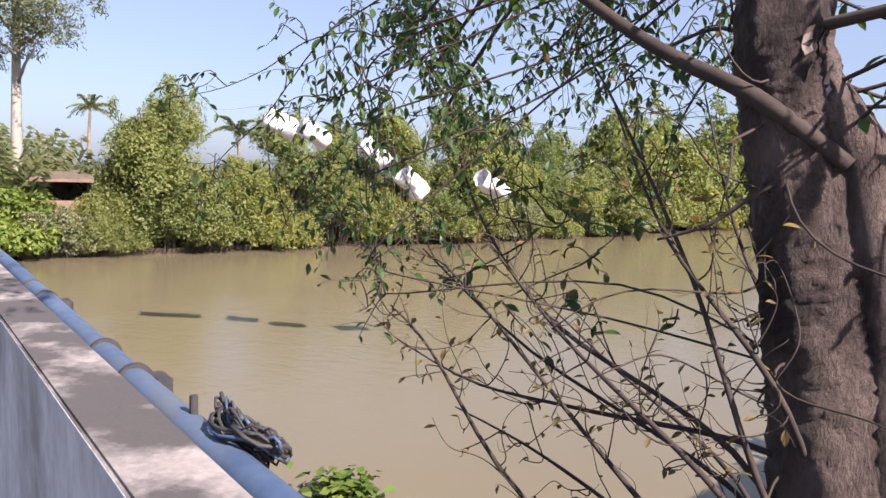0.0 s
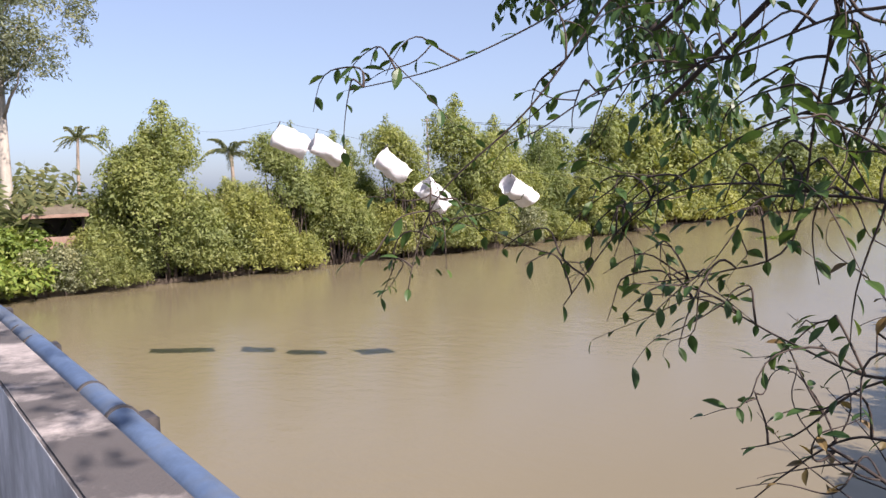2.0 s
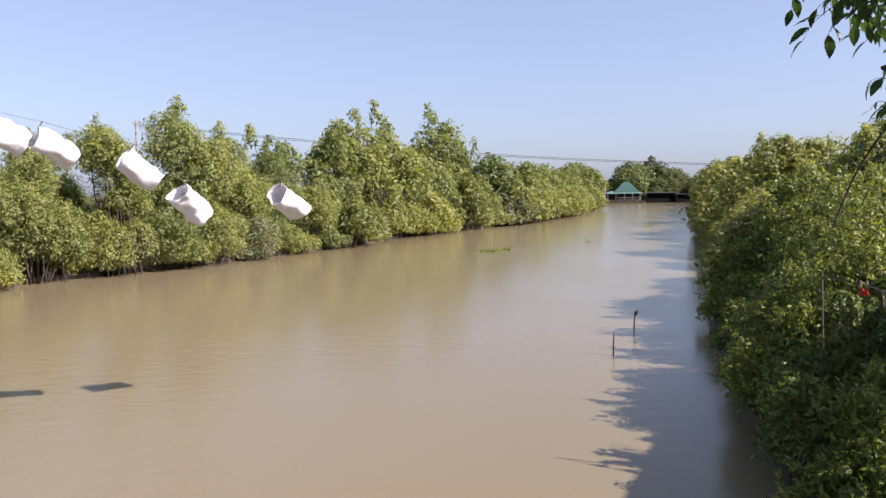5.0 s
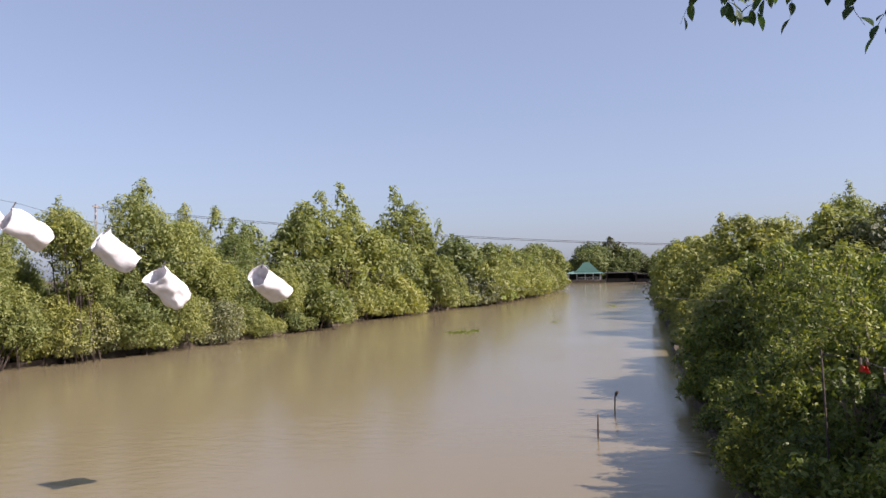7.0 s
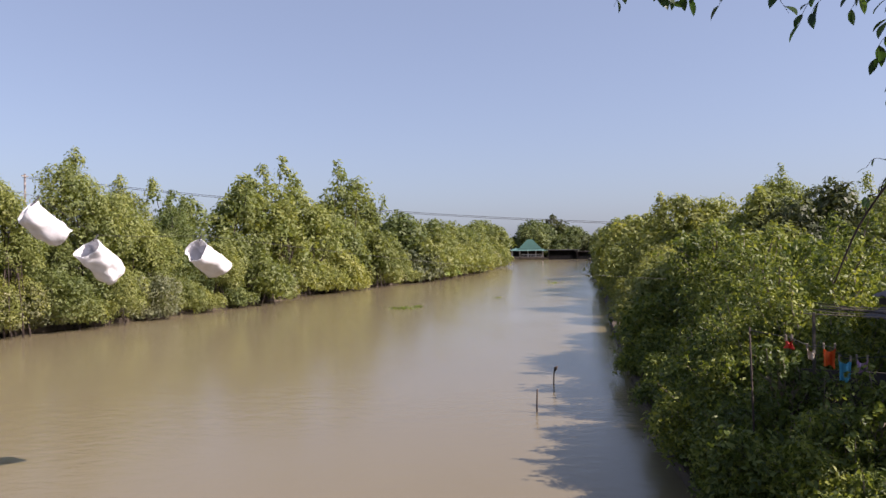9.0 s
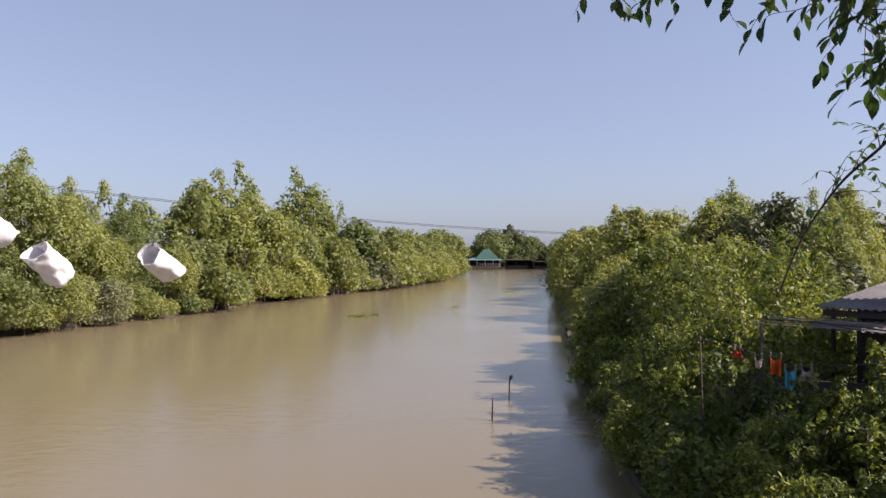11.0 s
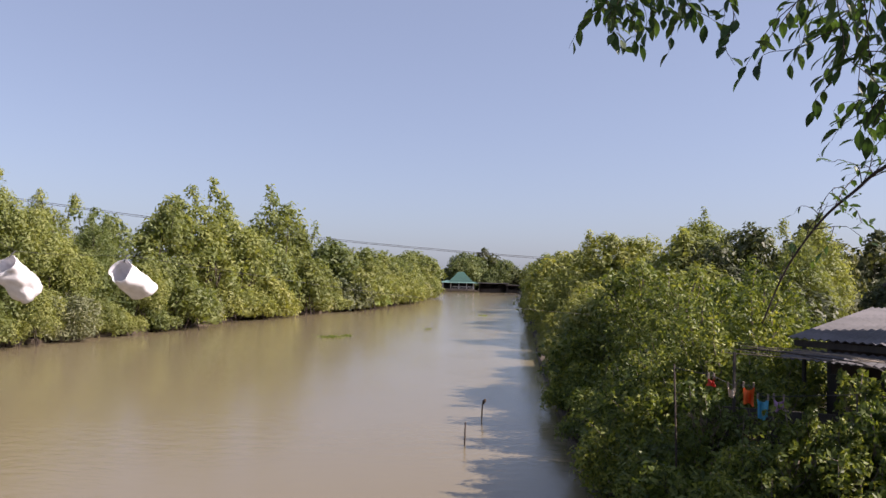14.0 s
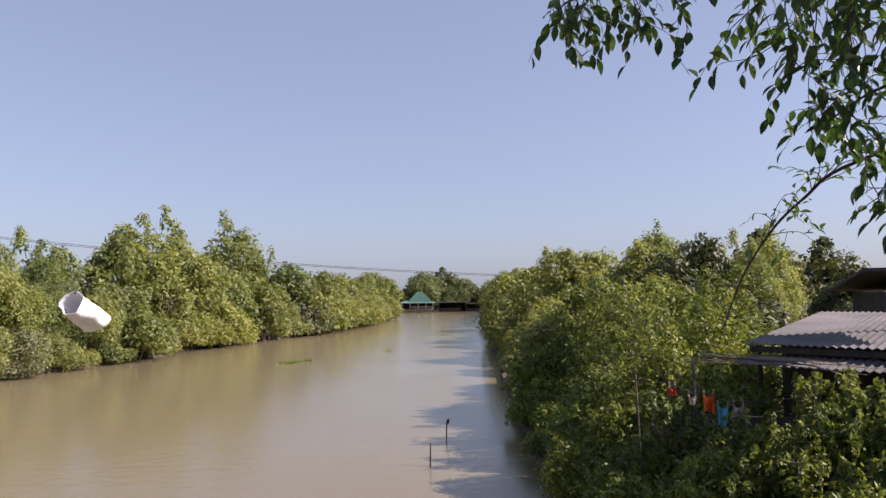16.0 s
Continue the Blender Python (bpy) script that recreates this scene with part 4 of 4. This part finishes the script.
for x, y, w, n2 in ((-8.9, 53.5, 1.0, 110), (-8.1, 55, 0.5, 40), (-3.4, 6.1, 0.55, 260), (3.2, 90, 1.2, 60), (-2.5, 64, 0.4, 20)):
    d = weed_rng.normal(size=(n2, 3)) * [w * 0.5, w * 0.35, 0.05 if n2 != 260 else 0.12]
    c = d + [0, 0, 0.06 if n2 != 260 else 0.2]
    c[:, 2] = np.maximum(c[:, 2], 0.015)
    me = leaves_mesh("water_weed", c, np.array([[0, 0, 1.0]]) + weed_rng.normal(size=(n2, 3)) * 0.4, 0.15 + 0.08 * weed_rng.random(n2), M_LEAF_BRIGHT, weed_rng, 0.7)
    ob = tagged(new("water_weed", me), "small clump of green floating water weed", "water weed", "floating weed", "stuff")
    ob.location = (x, y, 0)


# ---- utility line across the reach ----
for x, y, top in ((-60, 84, 13.6), (34, 98, 6.6)):
    pole = tagged(new("utility_pole", None), "grey concrete utility pole among the trees", "utility pole", "poles of the line")
    pole.location = (x, y, 0.2)
    v, f = tube_data([(0, 0, 0), (0, 0, top * 0.5), (0, 0, top)], [0.17, 0.14, 0.11], 10)
    part_of("mast", mesh_of("mast", v, f, M_CONCRETE, True), pole)
    part("crossarm", boxed((-0.05, -0.6, top - 0.35), (0.05, 0.6, top - 0.23), 0.01), M_WOOD, pole)
lines = tagged(new("power_line", None), "thin dark power wires across the river", "wire")
for off in (-0.5, 0.5):
    v, f = tube_data([(-60 + 94 * k / 24, 84 + 14 * k / 24 + off, 13.4 - 7.0 * k / 24 - 1.3 * math.sin(math.pi * k / 24) + 0.2 * off) for k in range(25)], [0.028] * 25, 5)
    part_of("wire", mesh_of("wire", v, f, M_WIRE), lines)


# ---- green-roofed river house and sheds at the bend ----
def slab(parent, name, lo, hi, material, bevel=0.02, label=""):
    return part(name, boxed(lo, hi, bevel), material, parent, label)


def prism_roof(parent, name, x0, x1, y0, y1, z0, z1, inset, material):
    """A hipped roof with a ridge along x and real thickness."""
    bm = bmesh.new()
    ym = (y0 + y1) / 2
    lo = [bm.verts.new(p) for p in ((x0, y0, z0), (x1, y0, z0), (x1, y1, z0), (x0, y1, z0))]
    up = [bm.verts.new(p) for p in ((x0 + inset, ym, z1), (x1 - inset, ym, z1))]
    for f in ((lo[0], lo[1], up[1], up[0]), (lo[1], lo[2], up[1]), (lo[2], lo[3], up[0], up[1]), (lo[3], lo[0], up[0])):
        bm.faces.new(f)
    bm.faces.new(lo[::-1])
    return part(name, bm, material, parent)


house = tagged(new("river_house", None), "green-roofed open timber house on stilts over the water", "house")
house.location = (0.5, 236, 0)
slab(house, "platform", (-5.2, -4, 0.75), (4.8, 4, 1.0), M_WOOD)
for x in (-5, -2.5, 0, 2.4, 4.6):
    for y in (-3.8, 3.8):
        slab(house, "stilt", (x - 0.12, y - 0.12, -1.5), (x + 0.12, y + 0.12, 0.748), M_DARKWOOD)
        slab(house, "post", (x - 0.1, y - 0.1, 1.002), (x + 0.1, y + 0.1, 2.9), M_WHITEWALL)
slab(house, "back_wall", (-4.8, 3.2, 1.002), (4.4, 3.4, 2.9), M_DARKWOOD)
slab(house, "handrail", (-2.0, -3.95, 1.7), (4.7, -3.85, 1.82), M_WHITEWALL)
for k in range(14):
    slab(house, "baluster", (-1.9 + 0.5 * k, -3.93, 1.002), (-1.82 + 0.5 * k, -3.87, 1.698), M_WHITEWALL, 0)
prism_roof(house, "lower_roof", -6.4, 6.0, -5, 5, 2.9, 3.7, 2.6, M_PALEROOF)
prism_roof(house, "upper_roof", -3.2, 4.4, -3.0, 3.0, 3.3, 6.4, 3.0, M_GREENROOF)
boat = tagged(new("moored_boat", None), "pale wooden boat moored beside the river house", "boat")
boat.location = (-7.4, 232, 0)
bv, bf = [], []
for i in range(9):
    t = i / 8
    w = 0.85 * math.sin(math.pi * (0.12 + 0.8 * t)) + 0.05
    for k in range(7):
        a = math.pi * k / 6
        bv.append((w * math.cos(a), -3 + 6 * t, 0.55 + 0.5 * (2 * t - 1) ** 2 - 0.75 * math.sin(a)))
for i in range(8):
    for k in range(6):
        bf.append((i * 7 + k, i * 7 + k + 1, i * 7 + k + 8, i * 7 + k + 7))
part_of("hull", mesh_of("hull", bv, bf, M_WHITEWALL, True), boat)
slab(boat, "cabin", (-0.6, -1.2, 0.35), (0.6, 1.4, 1.5), M_WHITEWALL, 0.05)
slab(boat, "canopy", (-0.8, -1.6, 1.52), (0.8, 1.8, 1.62), M_GREENROOF, 0.02)
mast_pole = tagged(new("white_post", None), "tall white post at the river house", "post")
mast_pole.location = (-5.4, 240.6, 0.2)
slab(mast_pole, "shaft", (-0.14, -0.14, 0), (0.14, 0.14, 5.6), M_WHITEWALL)
for x, w, h, roof in ((11.5, 9, 2.9, M_WHITEWALL), (19.5, 8, 2.4, M_DARKWOOD)):
    shed = tagged(new("river_shed", None), "dark timber shed on the far bank under trees", "shed", "sheds at the bend")
    shed.location = (x, 238, 0)
    slab(shed, "back_wall", (-w / 2, 2.6, 0.1), (w / 2, 2.8, h), M_DARKWOOD)
    slab(shed, "side_wall", (-w / 2, -2.4, 0.1), (-w / 2 + 0.15, 2.596, h), M_DARKWOOD)
    slab(shed, "side_wall", (w / 2 - 0.15, -2.4, 0.1), (w / 2, 2.596, h), M_DARKWOOD)
    slab(shed, "floor", (-w / 2, -3, -0.6), (w / 2, 3, 0.096), M_DARKWOOD)
    for k in range(4):
        slab(shed, "post", (-w / 2 + 0.1 + (w - 0.3) * k / 3, -2.9, 0.1), (-w / 2 + 0.25 + (w - 0.3) * k / 3, -2.75, h), M_DARKWOOD)
    slab(shed, "front_screen", (-w / 2 + 0.4, -2.7, 0.1), (w / 2 - 2.2, -2.65, h * 0.42), M_DARKWOOD)
    slab(shed, "roof", (-w / 2 - 0.4, -3.6, h + 0.004), (w / 2 + 0.4, 3.4, h + 0.22), roof if w < 9 else M_ROOF)

# ---- thatched hut, palms and the pale-trunked tree on the far bank ----
hut = tagged(new("bank_hut", None), "small dark hut with a rusty sheet roof among bushes", "hut")
hut.matrix_world = pose(-34.7, 18.4, 0.28, 0, 0, 62)
slab(hut, "floor", (-1.2, -1.0, 1.5), (1.2, 1.0, 1.6), M_DARKWOOD)
slab(hut, "back_wall", (-1.2, 0.9, 1.604), (1.2, 1.0, 3.6), M_DARKWOOD)
for x in (-1.2, 1.1):
    slab(hut, "side_wall", (x, -0.6, 1.604), (x + 0.1, 0.896, 3.5), M_DARKWOOD)
    for y in (-0.95, 0.8):
        slab(hut, "stilt", (x, y, -0.2), (x + 0.1, y + 0.1, 1.496), M_DARKWOOD)
    slab(hut, "post", (x, -0.95, 1.604), (x + 0.1, -0.85, 3.42), M_DARKWOOD)
slab(hut, "half_wall", (-1.096, -0.9, 1.604), (1.096, -0.84, 2.4), M_RUST)
part("roof", boxed((-1.4, -1.5, -0.05), (1.4, 1.3, 0.05), 0.02, Matrix.Translation((0, 0, 3.68)) @ Matrix.Rotation(radians(9), 4, "X")), M_THATCH, hut)
part("eave_board", boxed((-1.42, -1.56, -0.11), (1.42, -1.504, 0.05), 0.01, Matrix.Translation((0, 0, 3.68)) @ Matrix.Rotation(radians(9), 4, "X")), M_RUST, hut)


def palm(x, y, trunk_h, frond, n, seed, label, droop_by=0.5, start=0.0):
    pr2, rg = random.Random(seed), np.random.default_rng(seed)
    ob = tagged(new("palm_tree", None), label, "palm tree", "palms of the far bank")
    ob.location = (x, y, 0.25)
    if trunk_h > 0.5:
        v, f = tube_data(bent((0, 0, 0), (0.4, 0.2, trunk_h), pr2, 0.2, 7), [0.2 - 0.012 * i for i in range(8)], 9)
        part_of("trunk", mesh_of("trunk", v, f, M_WOOD, True), ob)
    top = Vector((0.4, 0.2, trunk_h)) if trunk_h > 0.5 else Vector((0, 0, 0.1))
    for k in range(n):
        a, rise = 2.4 * k + pr2.uniform(-0.3, 0.3), pr2.uniform(-0.15, 1.1) if trunk_h > 0.5 else pr2.uniform(0.9, 1.45)
        d = Vector((math.cos(a) * math.cos(rise), math.sin(a) * math.cos(rise), math.sin(rise)))
        ln = frond * pr2.uniform(0.8, 1.15)
        spine = [top + d * ln * t - Vector((0, 0, droop_by * ln * t ** 2.2)) for t in [i / 12 for i in range(13)]]
        v, f = tube_data(spine, [0.03 * (1 - 0.07 * i) for i in range(13)], 4)
        side = d.cross(Vector((0, 0, 1))).normalized()
        for i in range(2, 13):
            for s2 in (-1, 1):
                for q in (0.0, 0.5):
                    p = spine[i - 1].lerp(spine[i], q)
                    lf = (0.28 - 0.012 * i) * ln * 0.75
                    hang = pr2.uniform(0.5, 1.1)
                    e = p + side * s2 * lf * (1.1 - 0.6 * hang) + d * lf * 0.5 - Vector((0, 0, lf * hang))
                    w = (Vector((0, 0, 0.035)) + d * 0.03) * (1.0 if trunk_h > 0.5 else 1.7)
                    base = len(v)
                    v += [p - w * 0.5, p.lerp(e, 0.5) + w, e, p.lerp(e, 0.5) - w]
                    f.append((base, base + 1, base + 2, base + 3))
        part_of("frond", mesh_of("frond", v, f, M_LEAF_PALM), ob)
    return ob


palm(-63.9, 35.6, 9.6, 2.6, 18, 3, "coconut palm standing above the far trees")
palm(-45.2, 37.2, 7.4, 2.6, 16, 6, "coconut palm with drying yellow fronds")
palm(-36.6, 17.0, 0.2, 8.0, 15, 9, "trunkless nipa palm with long drooping fronds", 0.22)
palm(-37.2, 18.9, 0.2, 7.4, 14, 12, "trunkless nipa palm with long drooping fronds", 0.22)
palm(-39.0, 15.2, 0.2, 8.2, 15, 15, "trunkless nipa palm with long drooping fronds", 0.22)
palm(-27.5, 46.0, 0.2, 7.6, 12, 18, "trunkless nipa palm with long drooping fronds", 0.15)
big = tagged(new("pale_trunk_tree", None), "tall tree with a pale smooth trunk and drooping grey-green crown", "tree")
big.location = (-38.8, 18.0, 0.25)
pr = random.Random(51)
v, f = tube_data(bent((0.15, 0, 0), (-0.2, 0.3, 15), pr, 0.15, 10), [0.36 - 0.022 * i for i in range(11)], 12)
for k in range(9):
    z = 8.5 + k * 0.6
    a = k * 2.4
    tube_data(bent((0, 0.2, z), (2.4 * math.cos(a), 2.4 * math.sin(a), z + 2.0), pr, 0.2, 5), [0.1, 0.085, 0.07, 0.055, 0.04, 0.03], 6, v, f)
part_of("trunk", mesh_of("trunk", v, f, M_PALEBARK, True), big, "pale grey smooth bark")
rg = np.random.default_rng(51)
c, nn, sz = lobed(rg, [(pr.gauss(0, 1.9), pr.gauss(0, 1.9), pr.uniform(10.2, 16), pr.uniform(0.45, 0.9)) for _ in range(95)], 330, 0.26, 1.2)
part_of("crown", leaves_mesh("crown", c, nn, sz, M_LEAF_GREY, rg, 0.28), big)


# ---- near bank: shed with corrugated roof, washing, landing ----
def corrugated(parent, name, corner, along_v, up_v, material, pitch=0.14, depth=0.018, label=""):
    """A corrugated sheet: waves across along_v, running up up_v, with thickness."""
    a, u = Vector(along_v), Vector(up_v)
    nrm = a.cross(u).normalized()
    n = max(8, int(a.length / pitch * 4))
    v, f = [], []
    for sgn in (0, 1):
        for i in range(n + 1):
            t = i / n
            h = nrm * (depth * math.sin(2 * math.pi * t * a.length / pitch) - 0.012 * sgn)
            v += [Vector(corner) + a * t + h, Vector(corner) + a * t + u + h]
    m = (n + 1) * 2
    for i in range(n):
        f.append((2 * i, 2 * i + 2, 2 * i + 3, 2 * i + 1))
        f.append((m + 2 * i, m + 2 * i + 1, m + 2 * i + 3, m + 2 * i + 2))
        f.append((2 * i, m + 2 * i, m + 2 * i + 2, 2 * i + 2))
        f.append((2 * i + 1, 2 * i + 3, m + 2 * i + 3, m + 2 * i + 1))
    return part_of(name, mesh_of(name, v, f, material), parent, label)


shed = tagged(new("riverside_shed", None), "low riverside shed with grey corrugated roof and dark open side", "shed")
corrugated(shed, "roof_sheet", (5.9, 13.6, 3.58), (5.0, -6.6, 0), (4.5, 5.5, 0.42), M_ROOF, label="grey corrugated roofing sheet")
corrugated(shed, "awning", (5.55, 13.15, 3.26), (2.3, -3.0, 0), (0.5, 0.42, 0.12), M_ROOF, label="old grey sheet awning")
EAVE = pose(5.9, 13.6, 0, 0, 0, -52.85)   # along the eave, away from the river behind it
for k in range(5):
    part("post", boxed((0.17 + 1.95 * k, 0.17, 0.2), (0.23 + 1.95 * k, 0.23, 3.54), 0.008, EAVE), M_DARKWOOD, shed)
part("beam", boxed((0.05, 0.12, 3.42), (8.2, 0.2, 3.53), 0.01, EAVE), M_DARKWOOD, shed)
part("side_wall", boxed((0.3, 0.9, 0.2), (8.0, 0.98, 2.9), 0.005, EAVE), M_DARKWOOD, shed)
part("end_wall", boxed((0.2, 1.0, 0.2), (0.28, 6.4, 3.5), 0.005, EAVE), M_DARKWOOD, shed)
part("back_wall", boxed((0.3, 6.3, 0.2), (8.0, 6.38, 3.9), 0.005, EAVE), M_DARKWOOD, shed)
# dark sheet standing in for the shaded open inside behind the washing
part("yard_screen", boxed((0.0, -0.02, 0.25), (2.6, 0.02, 2.5), 0.004, pose(4.1, 12.5, 0, 0, 0, -18)), M_DARKWOOD, shed, "added dark sheet behind the washing for the shed's shaded inside")
# unseen roof and panel, added to throw straight-edged shade on water and shrubs
canopy = tagged(new("canopy_shelter", None), "unseen added roof on posts that casts the straight shade edge", "shelter")
canopy.matrix_world = pose(8.35, 9.2, 0, 0, 0, -11.3)
slab(canopy, "roof", (0, -6.5, 6.4), (0.9, 5.3, 6.6), M_ROOF)
for x in (0.1, 0.8):
    for y in (-6.2, -0.6, 5.0):
        slab(canopy, "post", (x - 0.07, y - 0.07, 0.2), (x + 0.07, y + 0.07, 6.396), M_DARKWOOD, 0.01)
slab(canopy, "side_panel", (0.28, 3.0, 5.0), (0.33, 4.9, 6.396), M_DARKWOOD, 0.01)
annex = tagged(new("dark_house", None), "dark weathered house behind the shed roof", "house")
annex.matrix_world = pose(17.2, 23.0, 0.0, 0, 0, -20)
slab(annex, "wall", (-2.8, -2, 0), (4, 2, 4.5), M_DARKWOOD)
part("roof", boxed((-3.4, -2.8, -0.06), (4.6, 2.6, 0.06), 0.02, Matrix.Translation((0, 0, 4.85)) @ Matrix.Rotation(radians(-6), 4, "X")), M_DARKWOOD, annex)
slab(annex, "window", (-1.9, -2.06, 2.6), (-1.1, -2.004, 3.7), M_WOOD)
slab(annex, "door", (0.4, -2.06, 0.1), (1.4, -2.004, 3.4), M_RUST)


def garment(name, p, w, h, material, label, seed, gathers=5):
    """A cloth hung by two corners from the line: wavy sheet with thickness."""
    pr2 = random.Random(seed)
    ob = tagged(new(name, None), label, "laundry", "washing on the line")
    ob.matrix_world = pose(*p, 0, 0, -14 + pr2.uniform(-20, 20))
    v, f, nx, nz = [], [], 12, 10
    for side in (0, 1):
        for i in range(nx + 1):
            for k in range(nz + 1):
                a, t = i / nx, k / nz
                y = 0.05 * math.sin(a * gathers * 2 + seed) * (0.4 + t) + 0.03 * math.sin(5 * t + a * 4 + seed) + 0.008 * side
                sag = 0.06 * math.sin(math.pi * a) * (1 - t)
                v.append((w * (a - 0.5) * (1 - 0.15 * math.sin(t * 2.5)), y, -sag - h * t * (1 + 0.06 * math.sin(a * 7 + seed))))
    m = (nx + 1) * (nz + 1)
    for i in range(nx):
        for k in range(nz):
            q = i * (nz + 1) + k
            f.append((q, q + nz + 1, q + nz + 2, q + 1))
            f.append((m + q, m + q + 1, m + q + nz + 2, m + q + nz + 1))
    part_of("cloth", mesh_of("cloth", v, f, material, True), ob)
    for s2 in (-0.42, 0.42):
        part("peg", boxed((s2 * w - 0.012, -0.012, -0.03), (s2 * w + 0.012, 0.03, 0.06), 0.003), M_WOOD, ob)


WASH = [(3.80, 11.4, 3.10), (4.07, 11.3, 2.98), (4.28, 11.2, 3.0), (4.46, 11.12, 2.84), (4.66, 11.05, 2.86)]
for (p, w, h, mt, lb, sd) in ((WASH[0], 0.10, 0.14, M_RED, "small red cloth hung out to dry", 2), (WASH[1], 0.12, 0.16, M_CREAM, "cream shirt hung out to dry", 5), (WASH[2], 0.17, 0.27, M_ORANGE, "bright orange cloth hung out to dry", 8), (WASH[3], 0.17, 0.3, M_BLUE, "turquoise cloth hung out to dry", 11), (WASH[4], 0.16, 0.2, M_PINK, "lilac flowered cloth hung out to dry", 14)):
    garment("garment", p, w, h, mt, lb, sd)
wash = tagged(new("washing_line", None), "thin washing line between bamboo posts", "line")
v, f = tube_data([(3.3, 11.6, 3.2)] + [(x, y, z + 0.02) for x, y, z in WASH] + [(5.6, 10.7, 2.99)], [0.006] * 7, 5)
part_of("cord", mesh_of("cord", v, f, M_WIRE), wash)
for x, y, z in ((3.3, 11.6, 3.25), (5.6, 10.7, 3.0)):
    v, f = tube_data([(x, y, 0.2), (x + 0.05, y, 1.8), (x, y, z)], [0.018, 0.016, 0.014], 7)
    part_of("post", mesh_of("post", v, f, M_TWIG, True), wash)
# loose poles laid across, below the eave
pr = random.Random(61)
rack = tagged(new("pole_rack", None), "loose grey bamboo poles laid across a frame", "pole rack")
for k in range(6):
    a = Vector((4.3 + pr.uniform(0, 0.5), 12.3 + pr.uniform(-0.2, 0.5), 3.46 + pr.uniform(-0.08, 0.12)))
    b2 = Vector((6.2 + pr.uniform(0, 0.9), 10.7 + pr.uniform(-0.3, 0.9), 3.1 + pr.uniform(-0.1, 0.3)))
    v, f = tube_data(bent(a, b2, pr, 0.09, 6), [pr.uniform(0.006, 0.013)] * 7, 6)
    part_of("bamboo_pole", mesh_of("bamboo_pole", v, f, M_WOOD if k % 3 else M_DARKWOOD, True), rack)
for x, y, z in ((4.4, 12.1, 3.42), (6.3, 11.0, 3.05)):
    slab(rack, "post", (x - 0.02, y - 0.02, 0.2), (x + 0.02, y + 0.02, z), M_DARKWOOD, 0.005)
# landing with stool and sacks
deck = tagged(new("landing", None), "small grey plank landing at the bank", "landing")
for k in range(12):
    slab(deck, "plank", (4.2, 9.6 + 0.23 * k, 0.72), (6.9, 9.81 + 0.23 * k, 0.76), M_WOOD, 0.006)
for x in (4.3, 6.8):
    for y in (9.8, 12.2):
        slab(deck, "stilt", (x - 0.05, y - 0.05, -0.3), (x + 0.05, y + 0.05, 0.716), M_DARKWOOD, 0.01)
stool = tagged(new("stool", None), "pale green plastic stool on the landing", "stool")
stool.matrix_world = pose(4.95, 10.6, 0.762, 0, 0, 15)
slab(stool, "seat", (-0.17, -0.17, 0.40), (0.17, 0.17, 0.43), M_PLASTIC, 0.012)
for sx in (-1, 1):
    for sy in (-1, 1):
        v, f = tube_data([(0.17 * sx, 0.17 * sy, 0), (0.14 * sx, 0.14 * sy, 0.40)], [0.018, 0.022], 6)
        part_of("leg", mesh_of("leg", v, f, M_PLASTIC, True), stool)
    slab(stool, "rail", (0.135 * sx - 0.01, -0.13, 0.14), (0.135 * sx + 0.01, 0.13, 0.17), M_PLASTIC, 0.003)
for i, (x, y, z, m) in enumerate(((5.15, 12.0, 0.9, M_SACK), (5.45, 11.6, 0.88, M_CREAM))):
    ob = tagged(new("bundle", None), "crumpled pale cloth bundle lying on the landing", "bundle", "bundles on the landing")
    ob.matrix_world = pose(x, y, z, 10, 4, 40 * i) @ Matrix.Diagonal((0.55, 0.7, 0.35, 1))
    part("bundle_cloth", sack_mesh(40 + i), m, ob)
